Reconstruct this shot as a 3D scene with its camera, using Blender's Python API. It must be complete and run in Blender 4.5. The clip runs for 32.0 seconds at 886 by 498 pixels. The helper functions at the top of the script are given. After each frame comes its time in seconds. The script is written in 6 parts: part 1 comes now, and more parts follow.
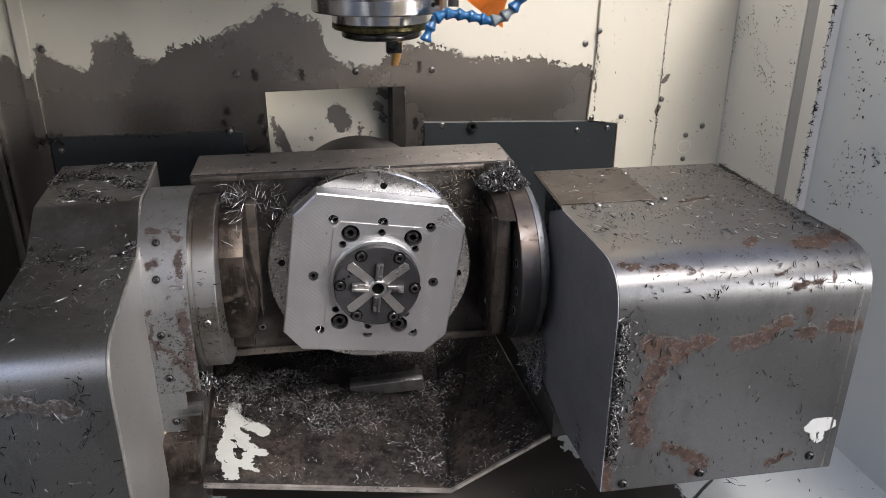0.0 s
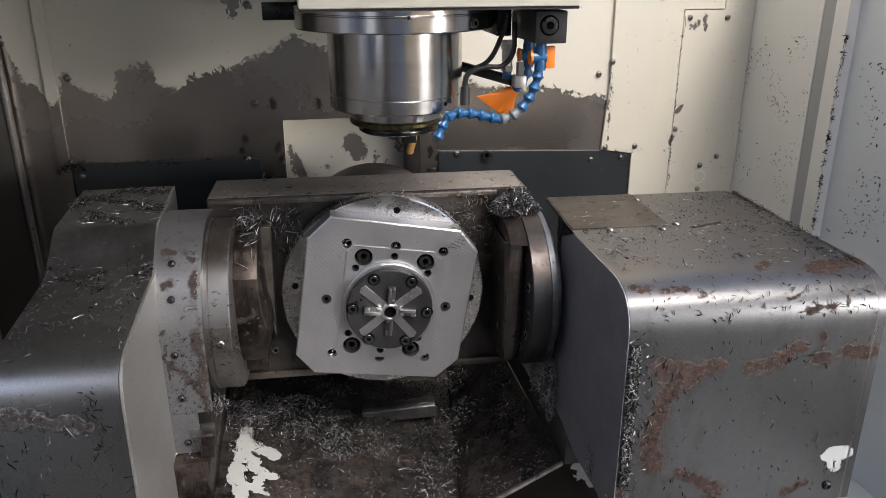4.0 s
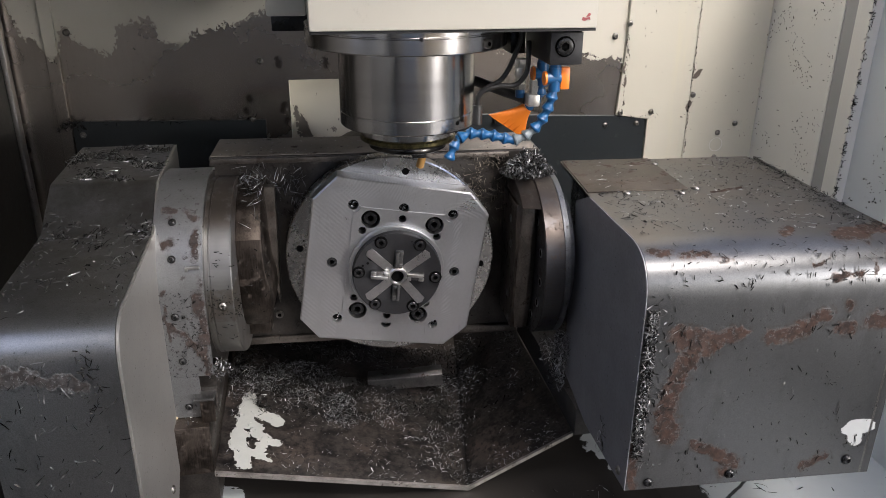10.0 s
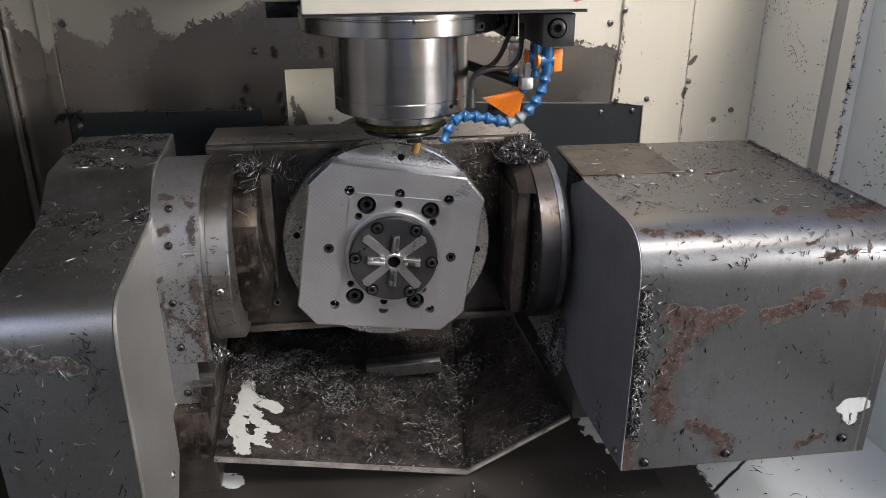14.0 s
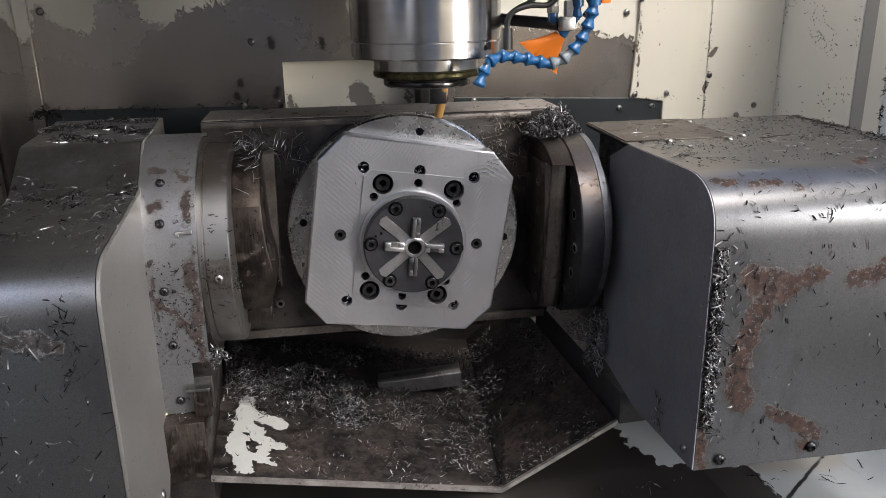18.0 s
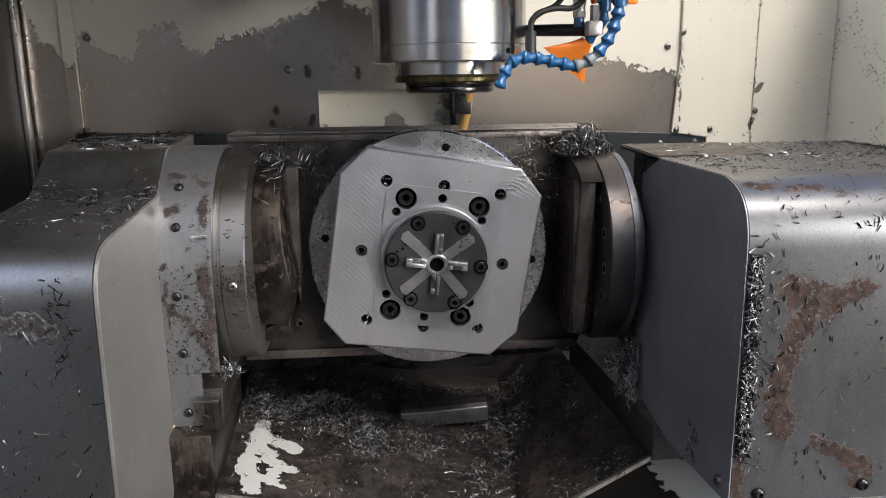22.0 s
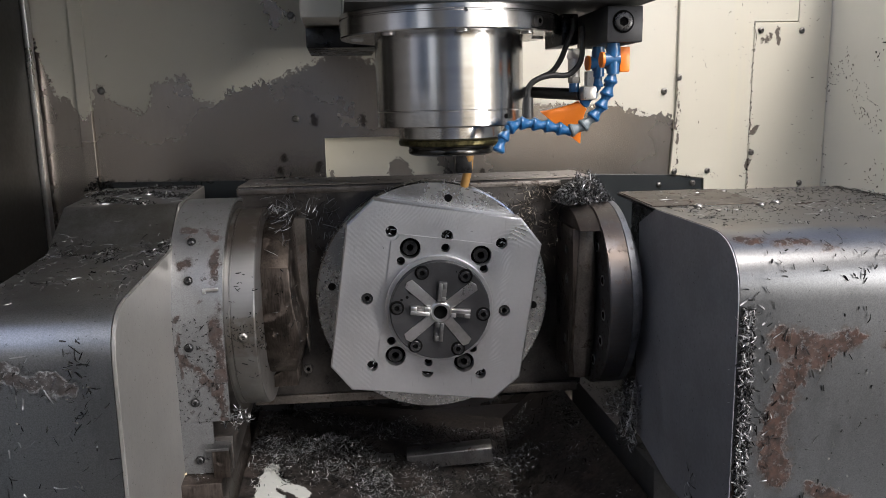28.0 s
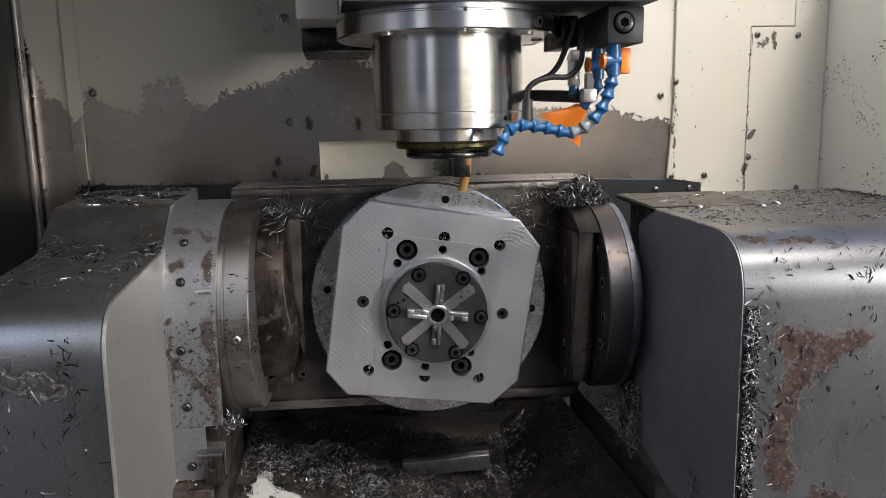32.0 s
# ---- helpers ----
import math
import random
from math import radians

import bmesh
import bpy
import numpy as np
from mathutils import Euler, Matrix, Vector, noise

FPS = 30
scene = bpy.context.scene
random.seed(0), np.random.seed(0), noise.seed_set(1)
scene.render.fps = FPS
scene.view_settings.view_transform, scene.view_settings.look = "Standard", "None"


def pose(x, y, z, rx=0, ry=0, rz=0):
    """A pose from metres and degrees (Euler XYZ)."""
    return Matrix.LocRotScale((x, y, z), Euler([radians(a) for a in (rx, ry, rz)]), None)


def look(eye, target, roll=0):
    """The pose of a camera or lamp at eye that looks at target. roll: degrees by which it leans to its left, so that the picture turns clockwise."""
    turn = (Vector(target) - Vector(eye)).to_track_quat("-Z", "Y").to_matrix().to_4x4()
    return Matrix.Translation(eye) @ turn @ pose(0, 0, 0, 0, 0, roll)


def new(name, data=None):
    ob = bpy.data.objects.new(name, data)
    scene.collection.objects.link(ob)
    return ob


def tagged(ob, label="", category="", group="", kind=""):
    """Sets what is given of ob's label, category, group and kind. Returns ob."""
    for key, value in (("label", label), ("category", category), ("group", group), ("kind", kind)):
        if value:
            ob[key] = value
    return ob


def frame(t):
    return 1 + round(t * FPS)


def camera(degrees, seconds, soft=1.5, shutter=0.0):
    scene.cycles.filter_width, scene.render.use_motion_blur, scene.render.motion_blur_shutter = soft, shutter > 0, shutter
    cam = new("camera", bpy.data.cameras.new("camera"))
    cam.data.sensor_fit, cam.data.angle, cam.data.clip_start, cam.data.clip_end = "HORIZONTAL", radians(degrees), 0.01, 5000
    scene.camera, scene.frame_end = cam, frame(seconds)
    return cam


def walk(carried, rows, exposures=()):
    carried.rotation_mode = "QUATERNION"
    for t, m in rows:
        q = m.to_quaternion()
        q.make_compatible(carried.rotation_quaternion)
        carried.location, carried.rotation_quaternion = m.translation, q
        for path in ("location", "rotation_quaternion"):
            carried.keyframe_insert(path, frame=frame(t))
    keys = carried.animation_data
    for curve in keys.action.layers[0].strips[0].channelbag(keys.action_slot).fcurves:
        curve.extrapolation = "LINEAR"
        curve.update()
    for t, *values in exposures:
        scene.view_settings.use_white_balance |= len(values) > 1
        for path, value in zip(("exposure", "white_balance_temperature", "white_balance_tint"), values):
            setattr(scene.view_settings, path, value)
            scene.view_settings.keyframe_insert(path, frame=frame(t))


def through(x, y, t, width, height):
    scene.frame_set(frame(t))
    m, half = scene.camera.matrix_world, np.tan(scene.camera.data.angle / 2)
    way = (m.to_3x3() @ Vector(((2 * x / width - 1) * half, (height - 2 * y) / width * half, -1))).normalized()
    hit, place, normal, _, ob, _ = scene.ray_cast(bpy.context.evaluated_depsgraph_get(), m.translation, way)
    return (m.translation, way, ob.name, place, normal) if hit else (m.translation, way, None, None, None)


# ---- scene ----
cam = camera(59.7, 32.0, 0.55)
PATH = [
    (0, (0.024, 0.011, 0.763), (0.409, 1.807, -0.029), -0.0),
    (0.5, (0.025, 0.008, 0.762), (0.39, 1.806, -0.034), -0.1),
    (1, (0.024, 0.004, 0.761), (0.378, 1.814, -0.014), -0.2),
    (1.5, (0.025, 0.0, 0.763), (0.379, 1.832, 0.042), -0.3),
    (2, (0.026, -0.002, 0.762), (0.379, 1.842, 0.073), -0.3),
    (2.5, (0.027, -0.002, 0.759), (0.378, 1.843, 0.073), -0.2),
    (3, (0.028, 0.0, 0.754), (0.381, 1.845, 0.068), -0.1),
    (3.5, (0.028, -0.002, 0.753), (0.378, 1.841, 0.059), -0.1),
    (5.5, (0.032, 0.009, 0.738), (0.374, 1.845, 0.021), -0.2),
    (6, (0.033, 0.013, 0.735), (0.373, 1.848, 0.018), -0.0),
    (6.5, (0.034, 0.016, 0.732), (0.367, 1.851, 0.01), -0.0),
    (7, (0.032, 0.019, 0.731), (0.365, 1.851, 0.003), 0.1),
    (7.5, (0.032, 0.021, 0.73), (0.361, 1.853, -0.002), 0.2),
    (8, (0.032, 0.022, 0.729), (0.358, 1.853, -0.007), 0.2),
    (8.5, (0.032, 0.024, 0.729), (0.357, 1.852, -0.014), 0.2),
    (9, (0.032, 0.023, 0.726), (0.355, 1.85, -0.02), 0.2),
    (9.5, (0.031, 0.023, 0.726), (0.356, 1.847, -0.029), 0.4),
    (10, (0.029, 0.023, 0.726), (0.356, 1.843, -0.037), 0.4),
    (10.5, (0.03, 0.021, 0.725), (0.36, 1.84, -0.039), 0.3),
    (11, (0.031, 0.023, 0.723), (0.364, 1.841, -0.043), 0.3),
    (11.5, (0.031, 0.024, 0.722), (0.364, 1.841, -0.045), 0.2),
    (12, (0.03, 0.024, 0.722), (0.36, 1.841, -0.046), 0.1),
    (12.5, (0.03, 0.022, 0.723), (0.363, 1.838, -0.044), 0.1),
    (13, (0.033, 0.017, 0.721), (0.363, 1.835, -0.046), 0.0),
    (13.5, (0.033, 0.013, 0.716), (0.361, 1.83, -0.053), 0.0),
    (15.5, (0.03, 0.014, 0.712), (0.34, 1.833, -0.059), -0.9),
    (16, (0.027, 0.017, 0.706), (0.34, 1.837, -0.06), -0.8),
    (16.5, (0.022, 0.025, 0.693), (0.333, 1.85, -0.063), -0.8),
    (17, (0.012, 0.039, 0.673), (0.328, 1.886, -0.026), -0.8),
    (17.5, (-0.003, 0.07, 0.63), (0.338, 1.927, -0.03), -0.3),
    (18, (-0.006, 0.087, 0.594), (0.383, 1.951, -0.019), -1.0),
    (18.5, (0.019, 0.095, 0.558), (0.423, 1.975, 0.009), -1.3),
    (19, (0.037, 0.092, 0.537), (0.352, 2.004, 0.044), -1.0),
    (19.5, (0.03, 0.099, 0.535), (0.27, 2.031, 0.078), -1.3),
    (20, (0.02, 0.105, 0.536), (0.246, 2.042, 0.092), -1.2),
    (20.5, (0.024, 0.102, 0.536), (0.265, 2.037, 0.091), -0.9),
    (21, (0.025, 0.1, 0.536), (0.292, 2.032, 0.093), -0.7),
    (21.5, (0.027, 0.098, 0.534), (0.293, 2.03, 0.092), -0.8),
    (22, (0.026, 0.095, 0.535), (0.291, 2.028, 0.094), -0.7),
    (22.5, (0.025, 0.094, 0.539), (0.289, 2.027, 0.098), -0.7),
    (23, (0.026, 0.091, 0.542), (0.288, 2.025, 0.105), -0.8),
    (23.5, (0.028, 0.089, 0.545), (0.288, 2.024, 0.111), -0.9),
    (24, (0.028, 0.087, 0.545), (0.282, 2.026, 0.126), -1.1),
    (24.5, (0.028, 0.084, 0.548), (0.286, 2.025, 0.138), -1.1),
    (25, (0.028, 0.084, 0.552), (0.288, 2.025, 0.145), -1.1),
    (25.5, (0.029, 0.084, 0.553), (0.288, 2.025, 0.146), -1.1),
    (27.5, (0.027, 0.077, 0.559), (0.28, 2.025, 0.183), -1.2),
    (28, (0.027, 0.075, 0.562), (0.279, 2.024, 0.19), -1.3),
    (28.5, (0.025, 0.074, 0.561), (0.28, 2.025, 0.2), -1.3),
    (29, (0.024, 0.074, 0.56), (0.281, 2.025, 0.203), -1.2),
    (29.5, (0.025, 0.075, 0.559), (0.283, 2.026, 0.204), -1.2),
    (30, (0.026, 0.078, 0.559), (0.287, 2.029, 0.208), -1.2),
    (30.5, (0.025, 0.078, 0.563), (0.289, 2.03, 0.216), -1.2),
    (31, (0.025, 0.078, 0.559), (0.292, 2.03, 0.217), -1.2),
    (31.5, (0.025, 0.08, 0.556), (0.295, 2.031, 0.213), -1.1),
    (32, (0.023, 0.086, 0.55), (0.296, 2.037, 0.207), -1.2),
]
EXPOSURES = [(0.0, 1.93, 6250, 12), (1.0, 1.90, 6250, 12), (2.0, 1.78, 6250, 12), (5.5, 1.75, 6250, 12), (16.5, 1.75, 6250, 12), (19.0, 1.85, 6200, 11), (25.5, 1.85, 6200, 11), (28.0, 1.75, 6200, 11), (32.0, 1.75, 6200, 11)]
walk(cam, [(t, look(eye, target, roll)) for t, eye, target, roll in PATH], EXPOSURES)

# ---- world and light ----
world = bpy.data.worlds.new("sky")
scene.world = world
world.use_nodes = True
_wn = world.node_tree.nodes
_sky = _wn.new("ShaderNodeTexSky")
_sky.sky_type = "NISHITA"
_sky.sun_disc = False
_sky.dust_density = 4.0
_sky.sun_elevation = radians(52)
_sky.sun_rotation = radians(155)
world.node_tree.links.new(_sky.outputs[0], _wn["Background"].inputs[0])
_wn["Background"].inputs[1].default_value = 0.11


def sun(elevation, azimuth, strength, angle, colour):
    data = bpy.data.lights.new("sun", "SUN")
    data.energy, data.angle, data.color = strength, radians(angle), colour
    ob = new("sun", data)
    e, a = radians(elevation), radians(azimuth)
    way = Vector((math.sin(a) * math.cos(e), math.cos(a) * math.cos(e), math.sin(e)))
    ob.matrix_world = look(way * 10, (0, 0, 0))
    return ob


sun(52, 155, 0.75, 18, (1.0, 0.95, 0.88))


def area(name, eye, target, wide, high, watts, colour):
    data = bpy.data.lights.new(name, "AREA")
    data.shape, data.size, data.size_y, data.energy, data.color = "RECTANGLE", wide, high, watts, colour
    ob = new(name, data)
    ob.matrix_world = look(eye, target)
    return ob


# area lamp added for daylight from the front right; no window is built there
area("daylight_stand_in", (3.85, -3.2, 1.15), (0.1, 1.0, 0.55), 0.7, 1.4, 95, (1.0, 0.94, 0.87))


# ---- node helpers ----
class Nodes:
    """A short way of writing node materials."""

    def __init__(self, name):
        self.mat = bpy.data.materials.new(name)
        self.mat.use_nodes = True
        self.tree = self.mat.node_tree
        self.bsdf = self.tree.nodes["Principled BSDF"]
        self.place = self.add("ShaderNodeNewGeometry").outputs["Position"]
        self.own = self.add("ShaderNodeTexCoord").outputs["Object"]

    def add(self, kind, operation="", use_clamp=False, interpolation_type="", data_type=""):
        node = self.tree.nodes.new(kind)
        if operation:
            node.operation = operation
        if use_clamp:
            node.use_clamp = True
        if interpolation_type:
            node.interpolation_type = interpolation_type
        if data_type:
            node.data_type = data_type
        return node

    def link(self, value, socket):
        if isinstance(value, bpy.types.NodeSocket):
            self.tree.links.new(value, socket)
        elif isinstance(value, (tuple, list)) and len(value) == 3 and socket.type == "RGBA":
            socket.default_value = (*value, 1)
        else:
            socket.default_value = value

    def math(self, op, a, b=0.0, c=0.0, clamp=False):
        node = self.add("ShaderNodeMath", operation=op, use_clamp=clamp)
        for value, socket in zip((a, b, c), node.inputs):
            self.link(value, socket)
        return node.outputs[0]

    def vec(self, op, a, b=(0, 0, 0), scale=None):
        node = self.add("ShaderNodeVectorMath", operation=op)
        self.link(a, node.inputs[0])
        self.link(b, node.inputs[1])
        if scale is not None:
            self.link(scale, node.inputs[3])
        return node.outputs["Value"] if op in ("DOT_PRODUCT", "LENGTH", "DISTANCE") else node.outputs["Vector"]

    def noise(self, scale, detail=4.0, rough=0.55, at=None, stretch=(1, 1, 1), shift=(0, 0, 0)):
        at = self.place if at is None else at
        if stretch != (1, 1, 1):
            at = self.vec("MULTIPLY", at, stretch)
        if shift != (0, 0, 0):
            at = self.vec("ADD", at, shift)
        node = self.add("ShaderNodeTexNoise")
        self.link(at, node.inputs["Vector"])
        node.inputs["Scale"].default_value, node.inputs["Detail"].default_value, node.inputs["Roughness"].default_value = scale, detail, rough
        return node.outputs["Fac"]

    def wobble(self, scale, amount, detail=3.0, at=None):
        """The place, shifted about by noise."""
        at = self.place if at is None else at
        node = self.add("ShaderNodeTexNoise")
        self.link(at, node.inputs["Vector"])
        node.inputs["Scale"].default_value, node.inputs["Detail"].default_value = scale, detail
        off = self.vec("SUBTRACT", node.outputs["Color"], (0.5, 0.5, 0.5))
        return self.vec("ADD", at, self.vec("SCALE", off, scale=amount))

    def cells(self, scale, at=None):
        """A place in flat facets: angular, like broken paint."""
        node = self.add("ShaderNodeTexVoronoi")
        self.link(self.place if at is None else at, node.inputs["Vector"])
        node.inputs["Scale"].default_value = scale
        return node.outputs["Color"]

    def jagged(self, scale, amount, at=None):
        """The place, shifted in flat facets."""
        at = self.place if at is None else at
        off = self.vec("SUBTRACT", self.cells(scale, at), (0.5, 0.5, 0.5))
        return self.vec("ADD", at, self.vec("SCALE", off, scale=amount))

    def step(self, value, low, high):
        node = self.add("ShaderNodeMapRange", interpolation_type="SMOOTHSTEP")
        self.link(value, node.inputs[0])
        node.inputs[1].default_value, node.inputs[2].default_value = low, high
        return node.outputs[0]

    def mix(self, fac, a, b):
        node = self.add("ShaderNodeMix", data_type="RGBA")
        for value, socket in ((fac, node.inputs[0]), (a, node.inputs[6]), (b, node.inputs[7])):
            self.link(value, socket)
        return node.outputs[2]

    def lerp(self, fac, a, b):
        node = self.add("ShaderNodeMix", data_type="FLOAT")
        for value, socket in ((fac, node.inputs[0]), (a, node.inputs[2]), (b, node.inputs[3])):
            self.link(value, socket)
        return node.outputs[0]

    def parts(self, at=None):
        node = self.add("ShaderNodeSeparateXYZ")
        self.link(self.place if at is None else at, node.inputs[0])
        return node.outputs

    def segment(self, at, a, b, radius, soft=0.3):
        """1 within radius of the line from a to b, 0 outside."""
        a, b = Vector(a), Vector(b)
        along, length = (b - a).normalized(), max((b - a).length, 1e-5)
        off = self.vec("SUBTRACT", at, tuple(a))
        t = self.math("MINIMUM", self.math("MAXIMUM", self.vec("DOT_PRODUCT", off, tuple(along)), 0.0), length)
        near = self.vec("SCALE", tuple(along), scale=t)
        far = self.vec("DISTANCE", off, near)
        if soft is None:
            return self.math("SUBTRACT", 1.0, self.math("DIVIDE", far, 2 * radius), clamp=True)
        return self.step(far, radius * (1 + soft), radius * (1 - soft))

    def any(self, values):
        out = values[0]
        for v in values[1:]:
            out = self.math("MAXIMUM", out, v)
        return out

    def done(self, colour, rough, metal=0.0, bump=None, depth=0.001, strength=0.5):
        self.link(colour, self.bsdf.inputs["Base Color"])
        self.link(rough, self.bsdf.inputs["Roughness"])
        self.link(metal, self.bsdf.inputs["Metallic"])
        if bump is not None:
            node = self.add("ShaderNodeBump")
            node.inputs["Strength"].default_value, node.inputs["Distance"].default_value = strength, depth
            self.link(bump, node.inputs["Height"])
            self.tree.links.new(node.outputs[0], self.bsdf.inputs["Normal"])
        return self.mat


def metal(name, dark, light, rough, scale=30.0, spread=0.12, metallic=1.0, bump=0.0003, stretch=(1, 1, 1), rust=0.0, rust_colour=(0.10, 0.05, 0.032), own=False, pits=0.5):
    """Worn metal: two tones, uneven gloss, fine grain, and spots of rust over the given share."""
    n = Nodes(name)
    at = n.own if own else n.place
    big, fine = n.noise(scale, 5, 0.6, at), n.noise(scale * 14, 3, 0.6, at, stretch)
    both = n.math("ADD", n.math("MULTIPLY", big, 0.65), n.math("MULTIPLY", fine, 0.35))
    colour = n.mix(n.step(both, 0.32, 0.68), dark, light)
    r = n.math("ADD", n.math("MULTIPLY", n.math("SUBTRACT", both, 0.5), spread * 2), rough)
    m = metallic
    if pits > 0:
        dots = n.math("MAXIMUM", n.step(n.noise(360, 3, 0.6, at, shift=(9, 4, 7)), 0.67, 0.71), n.step(n.noise(150, 5, 0.7, at, shift=(2, 4, 7)), 0.70, 0.73))
        colour = n.mix(n.math("MULTIPLY", dots, pits), colour, tuple(0.15 * v for v in dark))
        r = n.math("ADD", r, n.math("MULTIPLY", dots, 0.2))
    if rust > 0:
        mask = n.step(n.noise(scale * 1.6, 8, 0.72, at, shift=(3, 5, 1)), 0.64 - 0.25 * rust, 0.70 - 0.25 * rust)
        tone = n.mix(n.noise(scale * 9, 4, 0.6, at), rust_colour, tuple(v * 1.9 for v in rust_colour))
        colour, r, m = n.mix(mask, colour, tone), n.lerp(mask, r, 0.85), n.lerp(mask, metallic, 0.1)
    return n.done(colour, r, m, both, bump, 0.6)


def paint(name, colour, rough=0.45, scale=20.0, spread=0.12, own=False, dirt=(0.2, 0.18, 0.15), dirty=0.15):
    n = Nodes(name)
    at = n.own if own else n.place
    big, fine = n.noise(scale, 5, 0.6, at), n.noise(scale * 20, 2, 0.5, at)
    tone = n.mix(big, tuple(v * (1 - spread) for v in colour), colour)
    tone = n.mix(n.math("MULTIPLY", n.step(n.noise(scale * 3, 7, 0.7, at, shift=(7, 1, 2)), 0.60, 0.74), dirty), tone, dirt)
    return n.done(tone, n.math("ADD", n.math("MULTIPLY", fine, 0.15), rough - 0.07), 0.0, fine, 0.0002, 0.3)


# ---- mesh helpers ----
def part(name, bm, material, parent=None, label="", m=None, smooth=True):
    """One mesh object from a bmesh, under parent if there is one."""
    bmesh.ops.recalc_face_normals(bm, faces=bm.faces)
    mesh = bpy.data.meshes.new(name)
    bm.to_mesh(mesh)
    bm.free()
    return mesh_part(name, mesh, material, parent, label, m, smooth)


def mesh_part(name, mesh, material, parent=None, label="", m=None, smooth=True):
    if not mesh.materials:
        mesh.materials.append(material)
    if smooth:
        mesh.shade_smooth()
        mesh.set_sharp_from_angle(angle=radians(35))
    ob = new(name, mesh)
    ob.parent = parent
    if m is not None:
        ob.matrix_local = m
    if label:
        ob["label"] = label
    return ob


def empty(name, m, label, category, group="", kind=""):
    ob = new(name)
    ob.empty_display_size = 0.02
    ob.matrix_world = m
    return tagged(ob, label, category, group, kind)


def box(x0, x1, y0, y1, z0, z1, bevel=0.0, bm=None, segments=2):
    bm = bm or bmesh.new()
    v = [bm.verts.new((x, y, z)) for x in (x0, x1) for y in (y0, y1) for z in (z0, z1)]
    faces = [bm.faces.new([v[i] for i in q]) for q in ((0, 1, 3, 2), (4, 6, 7, 5), (0, 4, 5, 1), (2, 3, 7, 6), (0, 2, 6, 4), (1, 5, 7, 3))]
    if bevel:
        edges = {e for f in faces for e in f.edges}
        bmesh.ops.bevel(bm, geom=list(edges), offset=bevel, segments=segments, affect="EDGES", profile=0.5)
    return bm


AXIS = {"x": Matrix(((0, 0, 1, 0), (1, 0, 0, 0), (0, 1, 0, 0), (0, 0, 0, 1))), "y": Matrix(((1, 0, 0, 0), (0, 0, -1, 0), (0, 1, 0, 0), (0, 0, 0, 1))), "z": Matrix.Identity(4)}


def lathe(profile, n=48, axis="z", at=(0, 0, 0), bm=None):
    """A solid of revolution: (radius, height) pairs, turned round the axis. 'y' turns heights towards the viewer (-y)."""
    bm = bm or bmesh.new()
    turn = Matrix.Translation(at) @ AXIS[axis]
    rings = []
    for r, h in profile:
        if r < 1e-6:
            rings.append([bm.verts.new(turn @ Vector((0, 0, h)))] * n)
        else:
            rings.append([bm.verts.new(turn @ Vector((r * math.cos(2 * math.pi * k / n), r * math.sin(2 * math.pi * k / n), h))) for k in range(n)])
    for a, b in zip(rings, rings[1:]):
        for k in range(n):
            quad = [a[k], a[(k + 1) % n], b[(k + 1) % n], b[k]]
            quad = [v for i, v in enumerate(quad) if v not in quad[:i]]
            if len(quad) > 2:
                bm.faces.new(quad)
    return bm


def cyl(r, h, n=24, axis="z", at=(0, 0, 0), bevel=0.0, bm=None):
    b = bevel
    prof = [(0, 0), (r - b, 0), (r, b), (r, h - b), (r - b, h), (0, h)] if b else [(0, 0), (r, 0), (r, h), (0, h)]
    return lathe(prof, n, axis, at, bm)


def prism(outline, h0, h1, axis="x", bevel=0.0, segments=2, bm=None, caps=True):
    """A polygon pushed along an axis. The outline gives the two other coordinates, in the order y z, x z or x y."""
    bm = bm or bmesh.new()

    def at(p, h):
        return {"x": (h, p[0], p[1]), "y": (p[0], h, p[1]), "z": (p[0], p[1], h)}[axis]

    a, b = [bm.verts.new(at(p, h0)) for p in outline], [bm.verts.new(at(p, h1)) for p in outline]
    n = len(outline)
    faces = [bm.faces.new((a[k], a[(k + 1) % n], b[(k + 1) % n], b[k])) for k in range(n)]
    if caps:
        faces += [bm.faces.new(a[::-1]), bm.faces.new(b)]
    if bevel:
        bmesh.ops.recalc_face_normals(bm, faces=bm.faces)
        bmesh.ops.bevel(bm, geom=list({e for f in faces for e in f.edges}), offset=bevel, segments=segments, affect="EDGES", profile=0.5)
    return bm


def rounded(points, radii, steps=6):
    """A polygon with rounded corners."""
    out, n = [], len(points)
    for k, (p, r) in enumerate(zip(points, radii)):
        if not r:
            out.append(tuple(p))
            continue
        p, a, b = Vector(p), Vector(points[k - 1]), Vector(points[(k + 1) % n])
        u, w = (a - p).normalized(), (b - p).normalized()
        for s in range(steps + 1):
            t = s / steps
            q = (p + u * r) * (1 - t) ** 2 + p * 2 * t * (1 - t) + (p + w * r) * t**2
            out.append((q.x, q.y))
    return out


